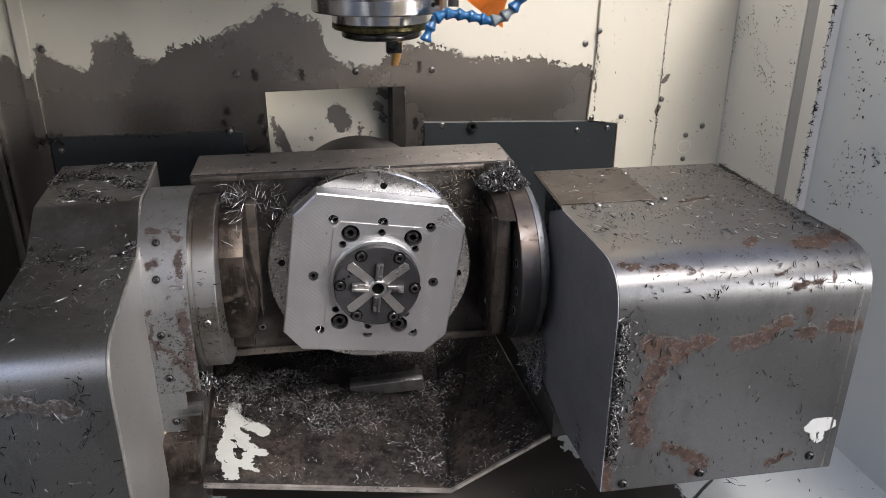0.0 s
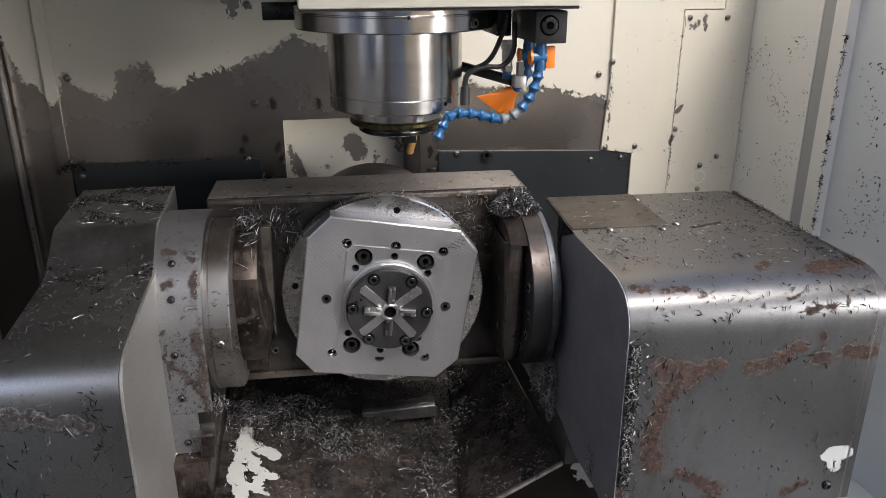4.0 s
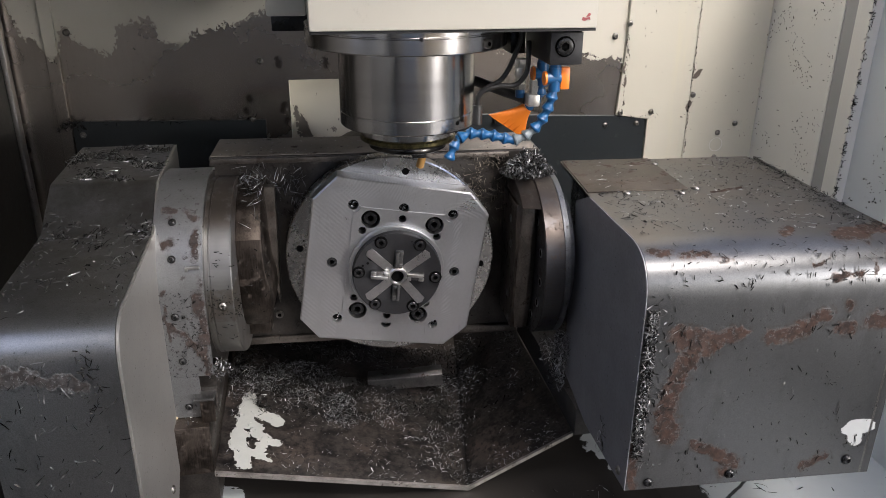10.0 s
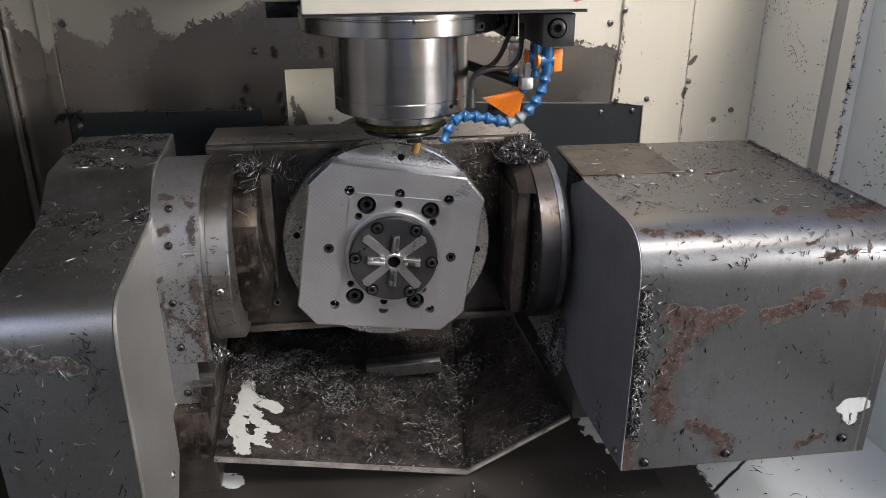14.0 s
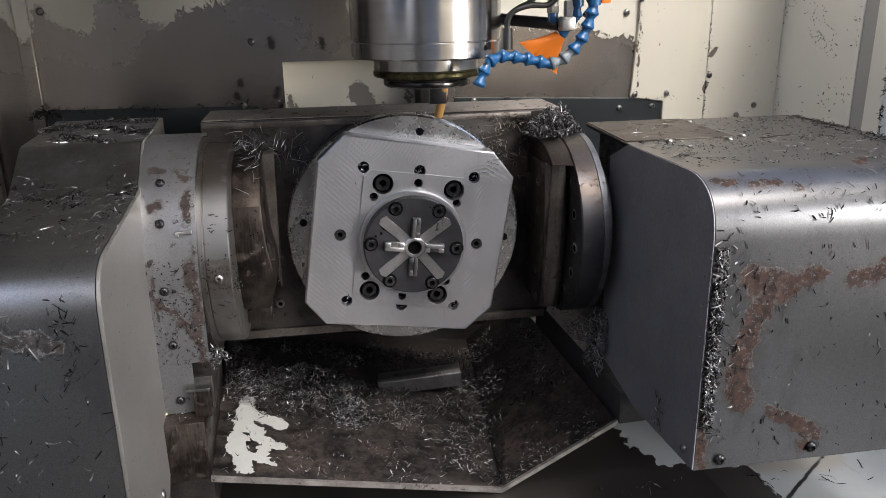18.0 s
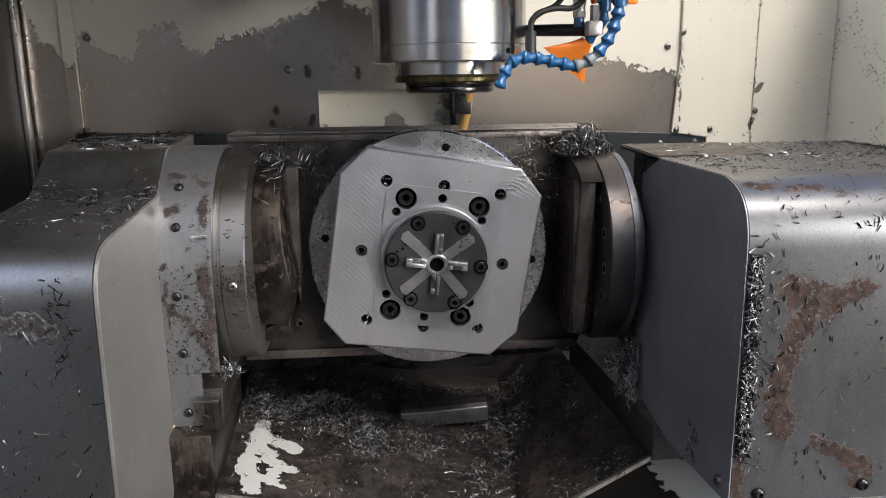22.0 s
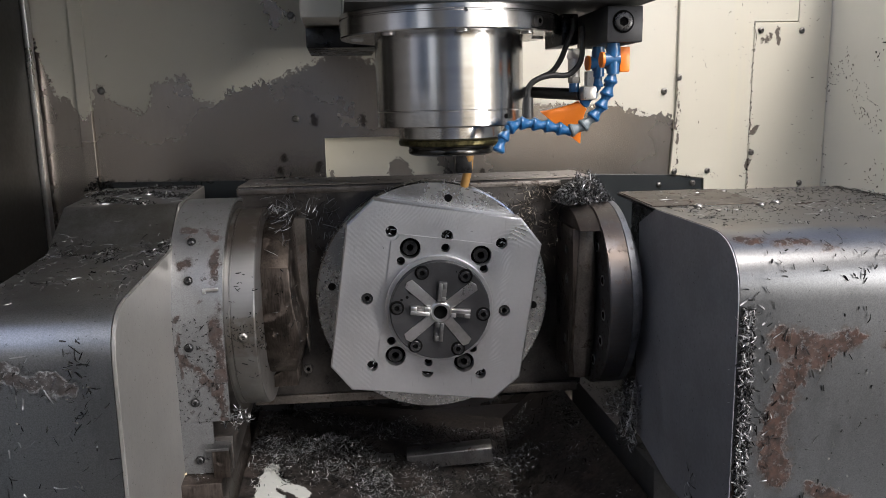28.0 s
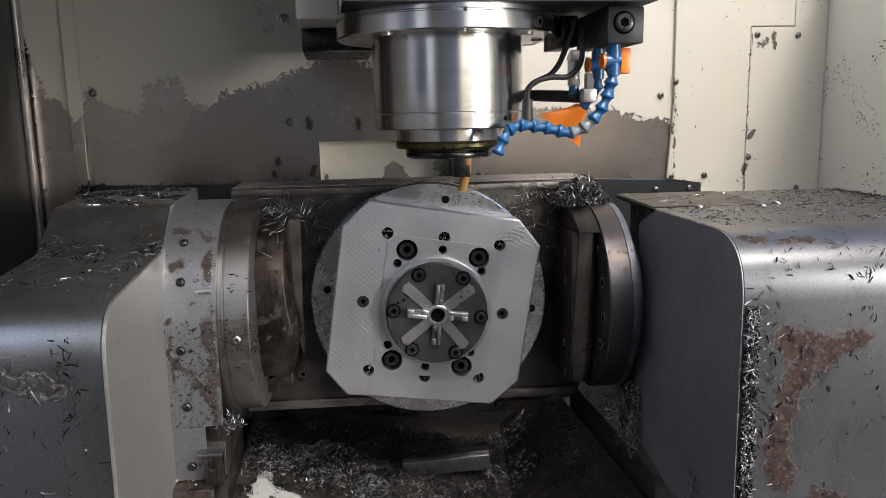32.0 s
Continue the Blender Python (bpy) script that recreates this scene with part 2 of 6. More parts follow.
def tube(points, r, n=10, bm=None, caps=True):
    """A round bar along a polyline, with a radius for each point or one for all."""
    bm = bm or bmesh.new()
    pts = [Vector(p) for p in points]
    rs = list(r) if isinstance(r, (list, tuple)) else [r] * len(pts)
    rings, side = [], None
    for k, p in enumerate(pts):
        way = (pts[min(k + 1, len(pts) - 1)] - pts[max(k - 1, 0)]).normalized()
        if side is None:
            side = way.orthogonal().normalized()
        side = (side - way * side.dot(way)).normalized()
        other = way.cross(side)
        rings.append([bm.verts.new(p + rs[k] * (math.cos(2 * math.pi * j / n) * side + math.sin(2 * math.pi * j / n) * other)) for j in range(n)])
    for a, b in zip(rings, rings[1:]):
        for j in range(n):
            bm.faces.new((a[j], a[(j + 1) % n], b[(j + 1) % n], b[j]))
    if caps:
        bm.faces.new(rings[0][::-1]), bm.faces.new(rings[-1])
    return bm


def curve_points(points, steps=6):
    """A smooth line through the points (Catmull-Rom)."""
    p = [Vector(q) for q in points]
    p = [2 * p[0] - p[1], *p, 2 * p[-1] - p[-2]]
    out = []
    for k in range(1, len(p) - 2):
        for s in range(steps):
            t = s / steps
            out.append(0.5 * (2 * p[k] + (p[k + 1] - p[k - 1]) * t + (2 * p[k - 1] - 5 * p[k] + 4 * p[k + 1] - p[k + 2]) * t**2 + (3 * p[k] - p[k - 1] - 3 * p[k + 1] + p[k + 2]) * t**3))
    return out + [p[-2]]


def drilled(outline, holes, front, back, bm=None, through=False):
    """A plate facing -y, with round holes (x, z, radius, depth): blind ones with floors, or right through."""
    bm = bm or bmesh.new()
    loops = []
    edge = [bm.verts.new((x, front, z)) for x, z in outline]
    loops.append(edge)
    rims = []
    for x, z, r, d in holes:
        ring = [bm.verts.new((x + r * math.cos(k * math.pi / 10), front, z + r * math.sin(k * math.pi / 10))) for k in range(20)]
        loops.append(ring)
        rims.append((ring, d))
    edges = [bm.edges.new((l[k], l[(k + 1) % len(l)])) for l in loops for k in range(len(l))]
    bmesh.ops.triangle_fill(bm, edges=edges, use_beauty=True, use_dissolve=False, normal=(0, -1, 0))
    gone = [f for f in bm.faces if any((f.calc_center_median() - Vector((x, front, z))).length < r * 0.97 for x, z, r, d in holes)]
    bmesh.ops.delete(bm, geom=gone, context="FACES_ONLY")
    for ring, d in rims:
        low = [bm.verts.new(v.co + Vector((0, d, 0))) for v in ring]
        for k in range(20):
            bm.faces.new((ring[k], ring[(k + 1) % 20], low[(k + 1) % 20], low[k]))
        if not through:
            bm.faces.new(low)
    rear = [bm.verts.new((x, back, z)) for x, z in outline]
    n = len(outline)
    for k in range(n):
        bm.faces.new((edge[k], edge[(k + 1) % n], rear[(k + 1) % n], rear[k]))
    if not through:
        bm.faces.new(rear)
    return bm


def turned(x, z, degrees, cx=0.0, cz=0.0):
    a = radians(degrees)
    return cx + x * math.cos(a) - z * math.sin(a), cz + x * math.sin(a) + z * math.cos(a)


def socket_head(r, h, bm=None):
    """A socket cap screw's head, looking along -y, its seat at y = 0."""
    s = r * 0.52
    bm = lathe([(0, 0), (r, 0), (r, h * 0.86), (r * 0.93, h), (s, h)], 24, "y", bm=bm)
    top = [bm.verts.new((s * 1.0 * math.cos(k * math.pi / 3), -h, s * math.sin(k * math.pi / 3))) for k in range(6)]
    low = [bm.verts.new((v.co.x, -h * 0.12, v.co.z)) for v in top]
    for k in range(6):
        bm.faces.new((top[k], top[(k + 1) % 6], low[(k + 1) % 6], low[k]))
    bm.faces.new(low)
    ring = [bm.verts.new((s * 1.0 * math.cos(k * math.pi / 12), -h, s * math.sin(k * math.pi / 12))) for k in range(24)]
    for k in range(24):
        j = round(k / 4) % 6
        i = round((k + 1) / 4) % 6
        bm.faces.new([ring[k], ring[(k + 1) % 24], top[j]] if i == j else [ring[k], ring[(k + 1) % 24], top[i], top[j]])
    return bm


def button_head(r, h, bm=None):
    """A domed screw head with a socket, looking along -y."""
    return lathe([(r, 0), (r, h * 0.25), (r * 0.88, h * 0.62), (r * 0.62, h * 0.92), (r * 0.42, h), (r * 0.40, h), (r * 0.36, h * 0.45), (0, h * 0.45)], 18, "y", bm=bm)


_shared = {}


def screw(kind, r, h, material, parent, at, face=(0, -1, 0), name="screw", label=""):
    """A screw as a part; alike screws share one mesh."""
    key = (kind, r, h, material.name)
    if key not in _shared:
        bm = socket_head(r, h) if kind == "socket" else button_head(r, h)
        bmesh.ops.remove_doubles(bm, verts=bm.verts, dist=1e-6)
        bmesh.ops.recalc_face_normals(bm, faces=bm.faces)
        mesh = bpy.data.meshes.new(name)
        bm.to_mesh(mesh)
        bm.free()
        if kind == "socket":
            mesh.materials.append(material)
            mesh.materials.append(DARKHOLE)
            for p in mesh.polygons:
                spots = [mesh.vertices[k].co for k in p.vertices]
                if max(math.hypot(v.x, v.z) for v in spots) < r * 0.53 and max(v.y for v in spots) > -h * 0.5:
                    p.material_index = 1
        _shared[key] = mesh
    turn = Vector((0, -1, 0)).rotation_difference(Vector(face)).to_matrix().to_4x4()
    return mesh_part(name, _shared[key], material, parent, label, Matrix.Translation(at) @ turn @ pose(0, 0, 0, 0, random.uniform(0, 360), 0))

# ---- materials ----
STEEL = metal("brushed_steel", (0.50, 0.49, 0.48), (0.68, 0.67, 0.66), 0.30, 18)
DISC = metal("ground_disc", (0.50, 0.49, 0.475), (0.66, 0.65, 0.63), 0.27, 22, 0.1)
TURNED = metal("turned_spindle_steel", (0.50, 0.49, 0.48), (0.66, 0.65, 0.64), 0.20, 14, 0.06, bump=0.00005, stretch=(0.05, 0.05, 1), own=True, pits=0.0)
OILY = metal("oily_dark_iron", (0.010, 0.009, 0.008), (0.045, 0.040, 0.036), 0.34, 30, 0.2, 0.35, bump=0.0006)
ARM = metal("oily_brown_casting", (0.020, 0.0165, 0.014), (0.085, 0.070, 0.060), 0.42, 40, 0.2, 0.9, stretch=(1, 1, 0.12), bump=0.0008, rust=0.35, rust_colour=(0.016, 0.011, 0.008))
CAST = metal("machined_cast_iron", (0.065, 0.056, 0.049), (0.15, 0.134, 0.12), 0.38, 34, 0.18, 0.75, bump=0.0006, rust=0.3, rust_colour=(0.030, 0.020, 0.015))
RING = metal("machined_ring", (0.11, 0.109, 0.108), (0.21, 0.209, 0.207), 0.38, 40, 0.14, 0.9, rust=0.22, rust_colour=(0.035, 0.024, 0.018))
BRIGHTRING = metal("bright_ring", (0.055, 0.058, 0.065), (0.12, 0.126, 0.138), 0.46, 60, 0.2, 0.7, rust=0.22, rust_colour=(0.02, 0.018, 0.018))
SHEET = metal("sheet_steel", (0.20, 0.19, 0.178), (0.29, 0.28, 0.265), 0.34, 12, 0.08, 0.9, rust=0.1)
PEDESTAL = metal("oily_pedestal", (0.018, 0.0177, 0.0175), (0.055, 0.0535, 0.052), 0.58, 24, 0.2, 0.15, bump=0.0006)
BLACK = metal("black_oxide", (0.007, 0.007, 0.007), (0.024, 0.024, 0.025), 0.28, 60, 0.15, 0.3)
CHUCK = metal("grey_chuck_face", (0.017, 0.017, 0.0185), (0.029, 0.029, 0.031), 0.44, 60, 0.1, 0.25)
SCREW = metal("blackened_screw", (0.045, 0.045, 0.047), (0.11, 0.11, 0.113), 0.20, 90, 0.1, 0.85)
ZINC = metal("zinc_fitting", (0.50, 0.48, 0.44), (0.68, 0.66, 0.62), 0.42, 60, 0.15, 0.8, own=True)
BOLT = metal("zinc_bolt", (0.15, 0.145, 0.135), (0.30, 0.285, 0.265), 0.36, 120, 0.2)
# Near-black for hole floors and sockets: their inner shade put into colour.
DARKHOLE = paint("bore_shade", (0.003, 0.003, 0.003), 0.8, dirty=0.0)
DARKHOLE.node_tree.nodes["Principled BSDF"].inputs["Specular IOR Level"].default_value = 0.05
CREAM = paint("cream_paint", (0.70, 0.67, 0.56), 0.38, 9, 0.10)
CREAM_OWN = paint("cream_head_paint", (0.60, 0.58, 0.505), 0.36, 9, 0.08, own=True, dirty=0.3)
WALLPAINT = paint("grey_white_paint", (0.74, 0.735, 0.70), 0.4, 9, 0.08)
# Tones of unseen walls here are chosen for what the metal should reflect.
TANPAINT = paint("side_reflection_tan", (0.10, 0.095, 0.088), 0.45, 9, 0.1)
LEAFPAINT = paint("front_reflection_tan", (0.42, 0.37, 0.31), 0.45, 9, 0.1)
APRONPAINT = paint("apron_reflection_tan", (0.30, 0.27, 0.235), 0.45, 9, 0.1)
LOWPAINT = paint("side_reflection_blue_grey", (0.12, 0.142, 0.152), 0.4, 9, 0.1)
PALEPAINT = paint("side_reflection_pale", (0.58, 0.61, 0.64), 0.4, 9, 0.08)
# Near-black olive: the left wall's shade is put into its colour.
LEFTSHADE = paint("shaded_olive_grey", (0.018, 0.017, 0.014), 0.5, 9, 0.3)
GAPSHADE = paint("gap_shade_grey", (0.34, 0.345, 0.35), 0.4, 9, 0.1)
DOORPAINT = paint("pale_blue_grey_paint", (0.62, 0.655, 0.68), 0.4, 9, 0.06)
SLATE = paint("slate_paint", (0.020, 0.024, 0.026), 0.35, 15, 0.3, dirt=(0.12, 0.12, 0.11), dirty=0.3)
OLIVE = metal("olive_sheet", (0.05, 0.048, 0.042), (0.08, 0.075, 0.066), 0.45, 8, 0.1, 0.5)
BLUE = paint("blue_plastic", (0.012, 0.085, 0.22), 0.30, 60, 0.2, own=True)
GREYPL = paint("grey_plastic", (0.13, 0.155, 0.17), 0.35, 60, 0.2, own=True)
ORANGE = paint("orange_plastic", (0.85, 0.22, 0.02), 0.35, 60, 0.12, own=True, dirt=(0.3, 0.1, 0.02))
RUBBER = paint("black_rubber", (0.018, 0.018, 0.018), 0.45, 80, 0.2, own=True)
TAN = paint("tan_tube", (0.55, 0.31, 0.10), 0.35, 80, 0.3, own=True)
GOLD = metal("oiled_brass_band", (0.025, 0.023, 0.012), (0.17, 0.145, 0.065), 0.34, 160, 0.2, 0.9, own=True, stretch=(1, 1, 0.3))
CONCRETE = paint("shop_floor", (0.10, 0.097, 0.09), 0.6, 3, 0.2)


def milled(name, dark, light, rough, centre, pitch):
    """Milled aluminium with the cutter's overlapping arcs."""
    n = Nodes(name)
    first_wave = wave = n.add("ShaderNodeTexWave")
    wave.wave_type, wave.rings_direction = "RINGS", "SPHERICAL"
    n.link(n.vec("ADD", n.wobble(22, 0.02, 2, n.own), centre), wave.inputs["Vector"])
    wave.inputs["Scale"].default_value, wave.inputs["Distortion"].default_value = pitch, 1.2
    big, fine = n.noise(16, 5, 0.6, n.own), n.noise(260, 3, 0.6, n.own)
    second = n.add("ShaderNodeTexWave")
    second.wave_type, second.rings_direction = "RINGS", "SPHERICAL"
    n.link(n.vec("ADD", n.wobble(30, 0.012, 2, n.own), (-0.075, 0.0, -0.02)), second.inputs["Vector"])
    second.inputs["Scale"].default_value, second.inputs["Distortion"].default_value = pitch * 0.9, 2.0
    along, rise = n.vec("DOT_PRODUCT", n.own, (0.987, 0.0, -0.160)), n.vec("DOT_PRODUCT", n.own, (0.160, 0.0, 0.987))
    hatch = n.add("ShaderNodeTexWave")
    hatch.bands_direction = "DIAGONAL"
    n.link(n.vec("MULTIPLY", n.wobble(30, 0.004, 2, n.own), (1, 0, 1)), hatch.inputs["Vector"])
    hatch.inputs["Scale"].default_value, hatch.inputs["Distortion"].default_value = 105.0, 0.6
    some = n.step(n.noise(24, 3, 0.5, n.own, shift=(4, 4, 4)), 0.38, 0.62)
    top = n.math("MULTIPLY", n.step(rise, 0.070, 0.080), n.step(along, -0.02, 0.03))
    side = n.math("MULTIPLY", n.step(along, -0.056, -0.060), n.math("MULTIPLY", hatch.outputs["Fac"], 0.5))
    streak = n.math("MULTIPLY", n.segment(n.vec("MULTIPLY", n.wobble(40, 0.01, 3, n.own), (1, 0, 1)), (0.079, 0, 0.05), (0.064, 0, -0.075), 0.005, 0.9), n.math("MULTIPLY", first_wave.outputs["Fac"], 0.9))
    patch = n.math("MULTIPLY", n.any([n.math("MULTIPLY", top, second.outputs["Fac"]), n.math("MULTIPLY", n.step(rise, 0.078, 0.088), n.math("MULTIPLY", first_wave.outputs["Fac"], 0.6)), side, streak]), some)
    tone = n.mix(n.math("ADD", n.math("MULTIPLY", big, 0.6), n.math("MULTIPLY", fine, 0.4)), dark, light)
    tone = n.mix(n.math("MULTIPLY", patch, 0.38), tone, tuple(min(0.95, v * 1.5) for v in light))
    scratch = n.step(n.noise(330, 2, 0.5, n.own, (1, 1, 0.12)), 0.66, 0.74)
    tone = n.mix(n.math("MULTIPLY", scratch, 0.3), tone, tuple(v * 0.6 for v in dark))
    r = n.math("ADD", n.math("MULTIPLY", n.math("SUBTRACT", big, 0.5), 0.22), rough)
    return n.done(tone, n.math("SUBTRACT", r, n.math("MULTIPLY", patch, 0.12)), 0.95, n.math("ADD", n.math("MULTIPLY", patch, 0.9), fine), 0.00022, 0.6)


def banded(name, dark, light, rough, marks, specks=0.3, sheen=0.8):
    """Machined metal in the frame of its thing, stained in bands between two heights: (z0, z1, colour, share)."""
    n = Nodes(name)
    big, fine = n.noise(34, 5, 0.6, n.own), n.noise(420, 3, 0.6, n.own, (0.1, 1, 1))
    tone = n.mix(n.math("ADD", n.math("MULTIPLY", big, 0.6), n.math("MULTIPLY", fine, 0.4)), dark, light)
    z = n.parts(n.wobble(90, 0.003, 3, n.own))[2]
    for z0, z1, colour, share, soft in marks:
        band = n.math("MULTIPLY", n.step(z, z0 - soft, z0 + soft), n.step(z, z1 + soft, z1 - soft))
        tone = n.mix(n.math("MULTIPLY", band, n.math("MULTIPLY", n.step(n.noise(50, 5, 0.65, n.own, shift=(3, 1, 2)), 0.25, 0.55), share)), tone, colour)
    rust = n.step(n.noise(120, 6, 0.72, n.own, shift=(5, 5, 2)), 0.70 - 0.2 * specks, 0.74 - 0.2 * specks)
    tone = n.mix(n.math("MULTIPLY", rust, 0.75), tone, (0.035, 0.024, 0.018))
    r = n.math("ADD", n.math("MULTIPLY", n.math("SUBTRACT", big, 0.5), 0.3), rough)
    return n.done(tone, n.math("ADD", r, n.math("MULTIPLY", rust, 0.25)), n.lerp(rust, sheen, 0.2), n.math("ADD", big, n.math("MULTIPLY", rust, 0.4)), 0.0004, 0.5)


RINGPATCH = banded("ring_with_patches", (0.15, 0.149, 0.147), (0.24, 0.238, 0.234), 0.36, [(-0.027, 0.0135, (0.10, 0.085, 0.066), 0.75, 0.0012), (0.075, 0.12, (0.06, 0.045, 0.034), 0.8, 0.008), (-0.12, -0.027, (0.15, 0.14, 0.125), 0.7, 0.001)], 0.25)
FLANGE = banded("flange_stained", (0.040, 0.040, 0.044), (0.088, 0.089, 0.095), 0.42, [(0.045, 0.13, (0.045, 0.036, 0.030), 0.85, 0.012)], 0.7, 0.92)


ADAPTER = metal("ground_adapter", (0.50, 0.50, 0.505), (0.60, 0.60, 0.605), 0.36, 20, 0.1, 0.95, bump=0.0001, pits=0.1)
PLATE = milled("milled_plate", (0.48, 0.48, 0.49), (0.62, 0.62, 0.63), 0.40, (0.10, 0.0, -0.16), 95.0)


def peeling(name, coat, bare_dark, bare_light, edge):
    """A steel wall from which the paint has come off below an uneven line: (x, z) pairs."""
    n = Nodes(name)
    at = n.jagged(230, 0.006, n.wobble(60, 0.009, 5))
    xyz = n.parts(at)
    ramp = n.add("ShaderNodeValToRGB")
    stops = ramp.color_ramp.elements
    x0, x1, z0, z1 = edge[0][0], edge[-1][0], 0.45, 0.75
    for k, (x, z) in enumerate(edge):
        e = stops[k] if k < 1 else stops.new((x - x0) / (x1 - x0)) if k < len(edge) - 1 else stops[-1]
        e.position = (x - x0) / (x1 - x0)
        v = (z - z0) / (z1 - z0)
        e.color = (v, v, v, 1)
    n.link(n.math("DIVIDE", n.math("SUBTRACT", xyz[0], x0), x1 - x0), ramp.inputs[0])
    line = n.math("ADD", n.math("MULTIPLY", ramp.outputs[0], z1 - z0), z0)
    over = n.math("SUBTRACT", xyz[2], line)
    flecks = n.math("MULTIPLY", n.math("SUBTRACT", n.noise(120, 5, 0.65), 0.5), 0.05)
    coat_on = n.step(n.math("ADD", over, flecks), -0.001, 0.001)
    chips = n.math("MAXIMUM", n.step(n.noise(150, 4, 0.6, shift=(1, 9, 4)), 0.70, 0.72), n.step(n.noise(60, 6, 0.7, shift=(5, 3, 4)), 0.74, 0.75))
    bald = n.any([n.segment(at, (x, 1.225, z), (x2, 1.225, z2), r, 0.1) for x, z, x2, z2, r in ((-0.062, 0.700, -0.052, 0.690, 0.010), (-0.056, 0.684, -0.055, 0.676, 0.007), (-0.036, 0.690, -0.034, 0.686, 0.006), (0.072, 0.602, 0.090, 0.590, 0.004))])
    coat_on = n.math("MULTIPLY", coat_on, n.math("SUBTRACT", 1.0, n.math("MAXIMUM", chips, bald)))
    soft, fine = n.noise(7, 5, 0.6), n.noise(160, 3, 0.6, stretch=(1, 1, 0.2))
    bare = n.mix(n.math("ADD", n.math("MULTIPLY", soft, 0.7), n.math("MULTIPLY", fine, 0.3)), bare_dark, bare_light)
    grit = n.math("MAXIMUM", n.step(n.noise(260, 4, 0.65, shift=(4, 4, 9)), 0.66, 0.70), n.step(n.noise(90, 6, 0.72, shift=(8, 2, 5)), 0.68, 0.71))
    bare = n.mix(n.math("MULTIPLY", grit, 0.55), bare, tuple(0.25 * v for v in bare_dark))
    bare = n.mix(n.math("MULTIPLY", n.step(n.noise(300, 3, 0.6, shift=(1, 1, 6)), 0.69, 0.73), 0.5), bare, tuple(1.6 * v for v in bare_light))
    spots = n.any([n.segment(n.wobble(110, 0.014, 5), (x, 1.225, z), (x, 1.225, z - d), 0.0045, 0.5) for x, z, d in ((-0.008, 0.545, 0.008), (0.062, 0.545, 0.01), (0.245, 0.55, 0.012), (-0.055, 0.49, 0.004), (-0.005, 0.478, 0.01), (0.0, 0.455, 0.003), (0.238, 0.46, 0.012), (-0.06, 0.472, 0.003))])
    bare = n.mix(n.math("MULTIPLY", spots, 0.8), bare, (0.035, 0.026, 0.022))
    tone = n.mix(soft, tuple(v * 0.92 for v in coat), coat)
    colour = n.mix(coat_on, bare, tone)
    rough = n.lerp(coat_on, n.math("ADD", n.math("MULTIPLY", soft, 0.14), 0.20), 0.42)
    return n.done(colour, rough, n.lerp(coat_on, 0.95, 0.0), coat_on, 0.0006, 0.8)


EDGE = [(-0.40, 0.70), (-0.385, 0.66), (-0.36, 0.59), (-0.33, 0.556), (-0.316, 0.556), (-0.305, 0.60), (-0.285, 0.575), (-0.262, 0.558), (-0.238, 0.562), (-0.229, 0.597), (-0.181, 0.607), (-0.177, 0.575), (-0.143, 0.570), (-0.125, 0.585), (-0.06, 0.600), (-0.026, 0.615), (0.0, 0.626), (0.032, 0.645), (0.060, 0.627), (0.094, 0.622), (0.100, 0.572), (0.132, 0.552), (0.184, 0.548), (0.199, 0.573), (0.258, 0.581), (0.327, 0.557), (0.399, 0.552), (0.445, 0.553), (0.483, 0.539), (0.54, 0.535)]
PEELED = peeling("peeling_wall", (0.56, 0.54, 0.46), (0.27, 0.244, 0.221), (0.43, 0.389, 0.350), EDGE)


def flaked(name):
    """Cream paint, flaked off in round patches."""
    n = Nodes(name)
    at = n.jagged(200, 0.006, n.wobble(70, 0.012, 4))
    gone = n.any([n.segment(at, (x, 1.28, z), (x2, 1.28, z2), r, 0.1) for x, z, x2, z2, r in ((0.116, 0.462, 0.124, 0.450, 0.017), (0.155, 0.44, 0.152, 0.425, 0.005), (0.182, 0.475, 0.195, 0.45, 0.007), (0.19, 0.50, 0.2, 0.49, 0.006), (0.02, 0.44, 0.03, 0.40, 0.008), (0.012, 0.46, 0.014, 0.42, 0.004), (0.13, 0.41, 0.14, 0.40, 0.008))])
    flecks = n.step(n.math("ADD", n.noise(60, 5, 0.65), n.math("MULTIPLY", n.math("SUBTRACT", 0.46, n.parts()[2]), 1.2)), 0.66, 0.68)
    gone = n.math("MAXIMUM", gone, flecks)
    soft = n.noise(20, 4, 0.6)
    colour = n.mix(gone, n.mix(soft, (0.56, 0.53, 0.445), (0.63, 0.60, 0.51)), n.mix(soft, (0.20, 0.18, 0.165), (0.30, 0.275, 0.25)))
    return n.done(colour, n.lerp(gone, 0.42, 0.35), n.lerp(gone, 0.0, 0.6), gone, -0.0006, 0.8)


FLAKED = flaked("flaked_panel_paint")


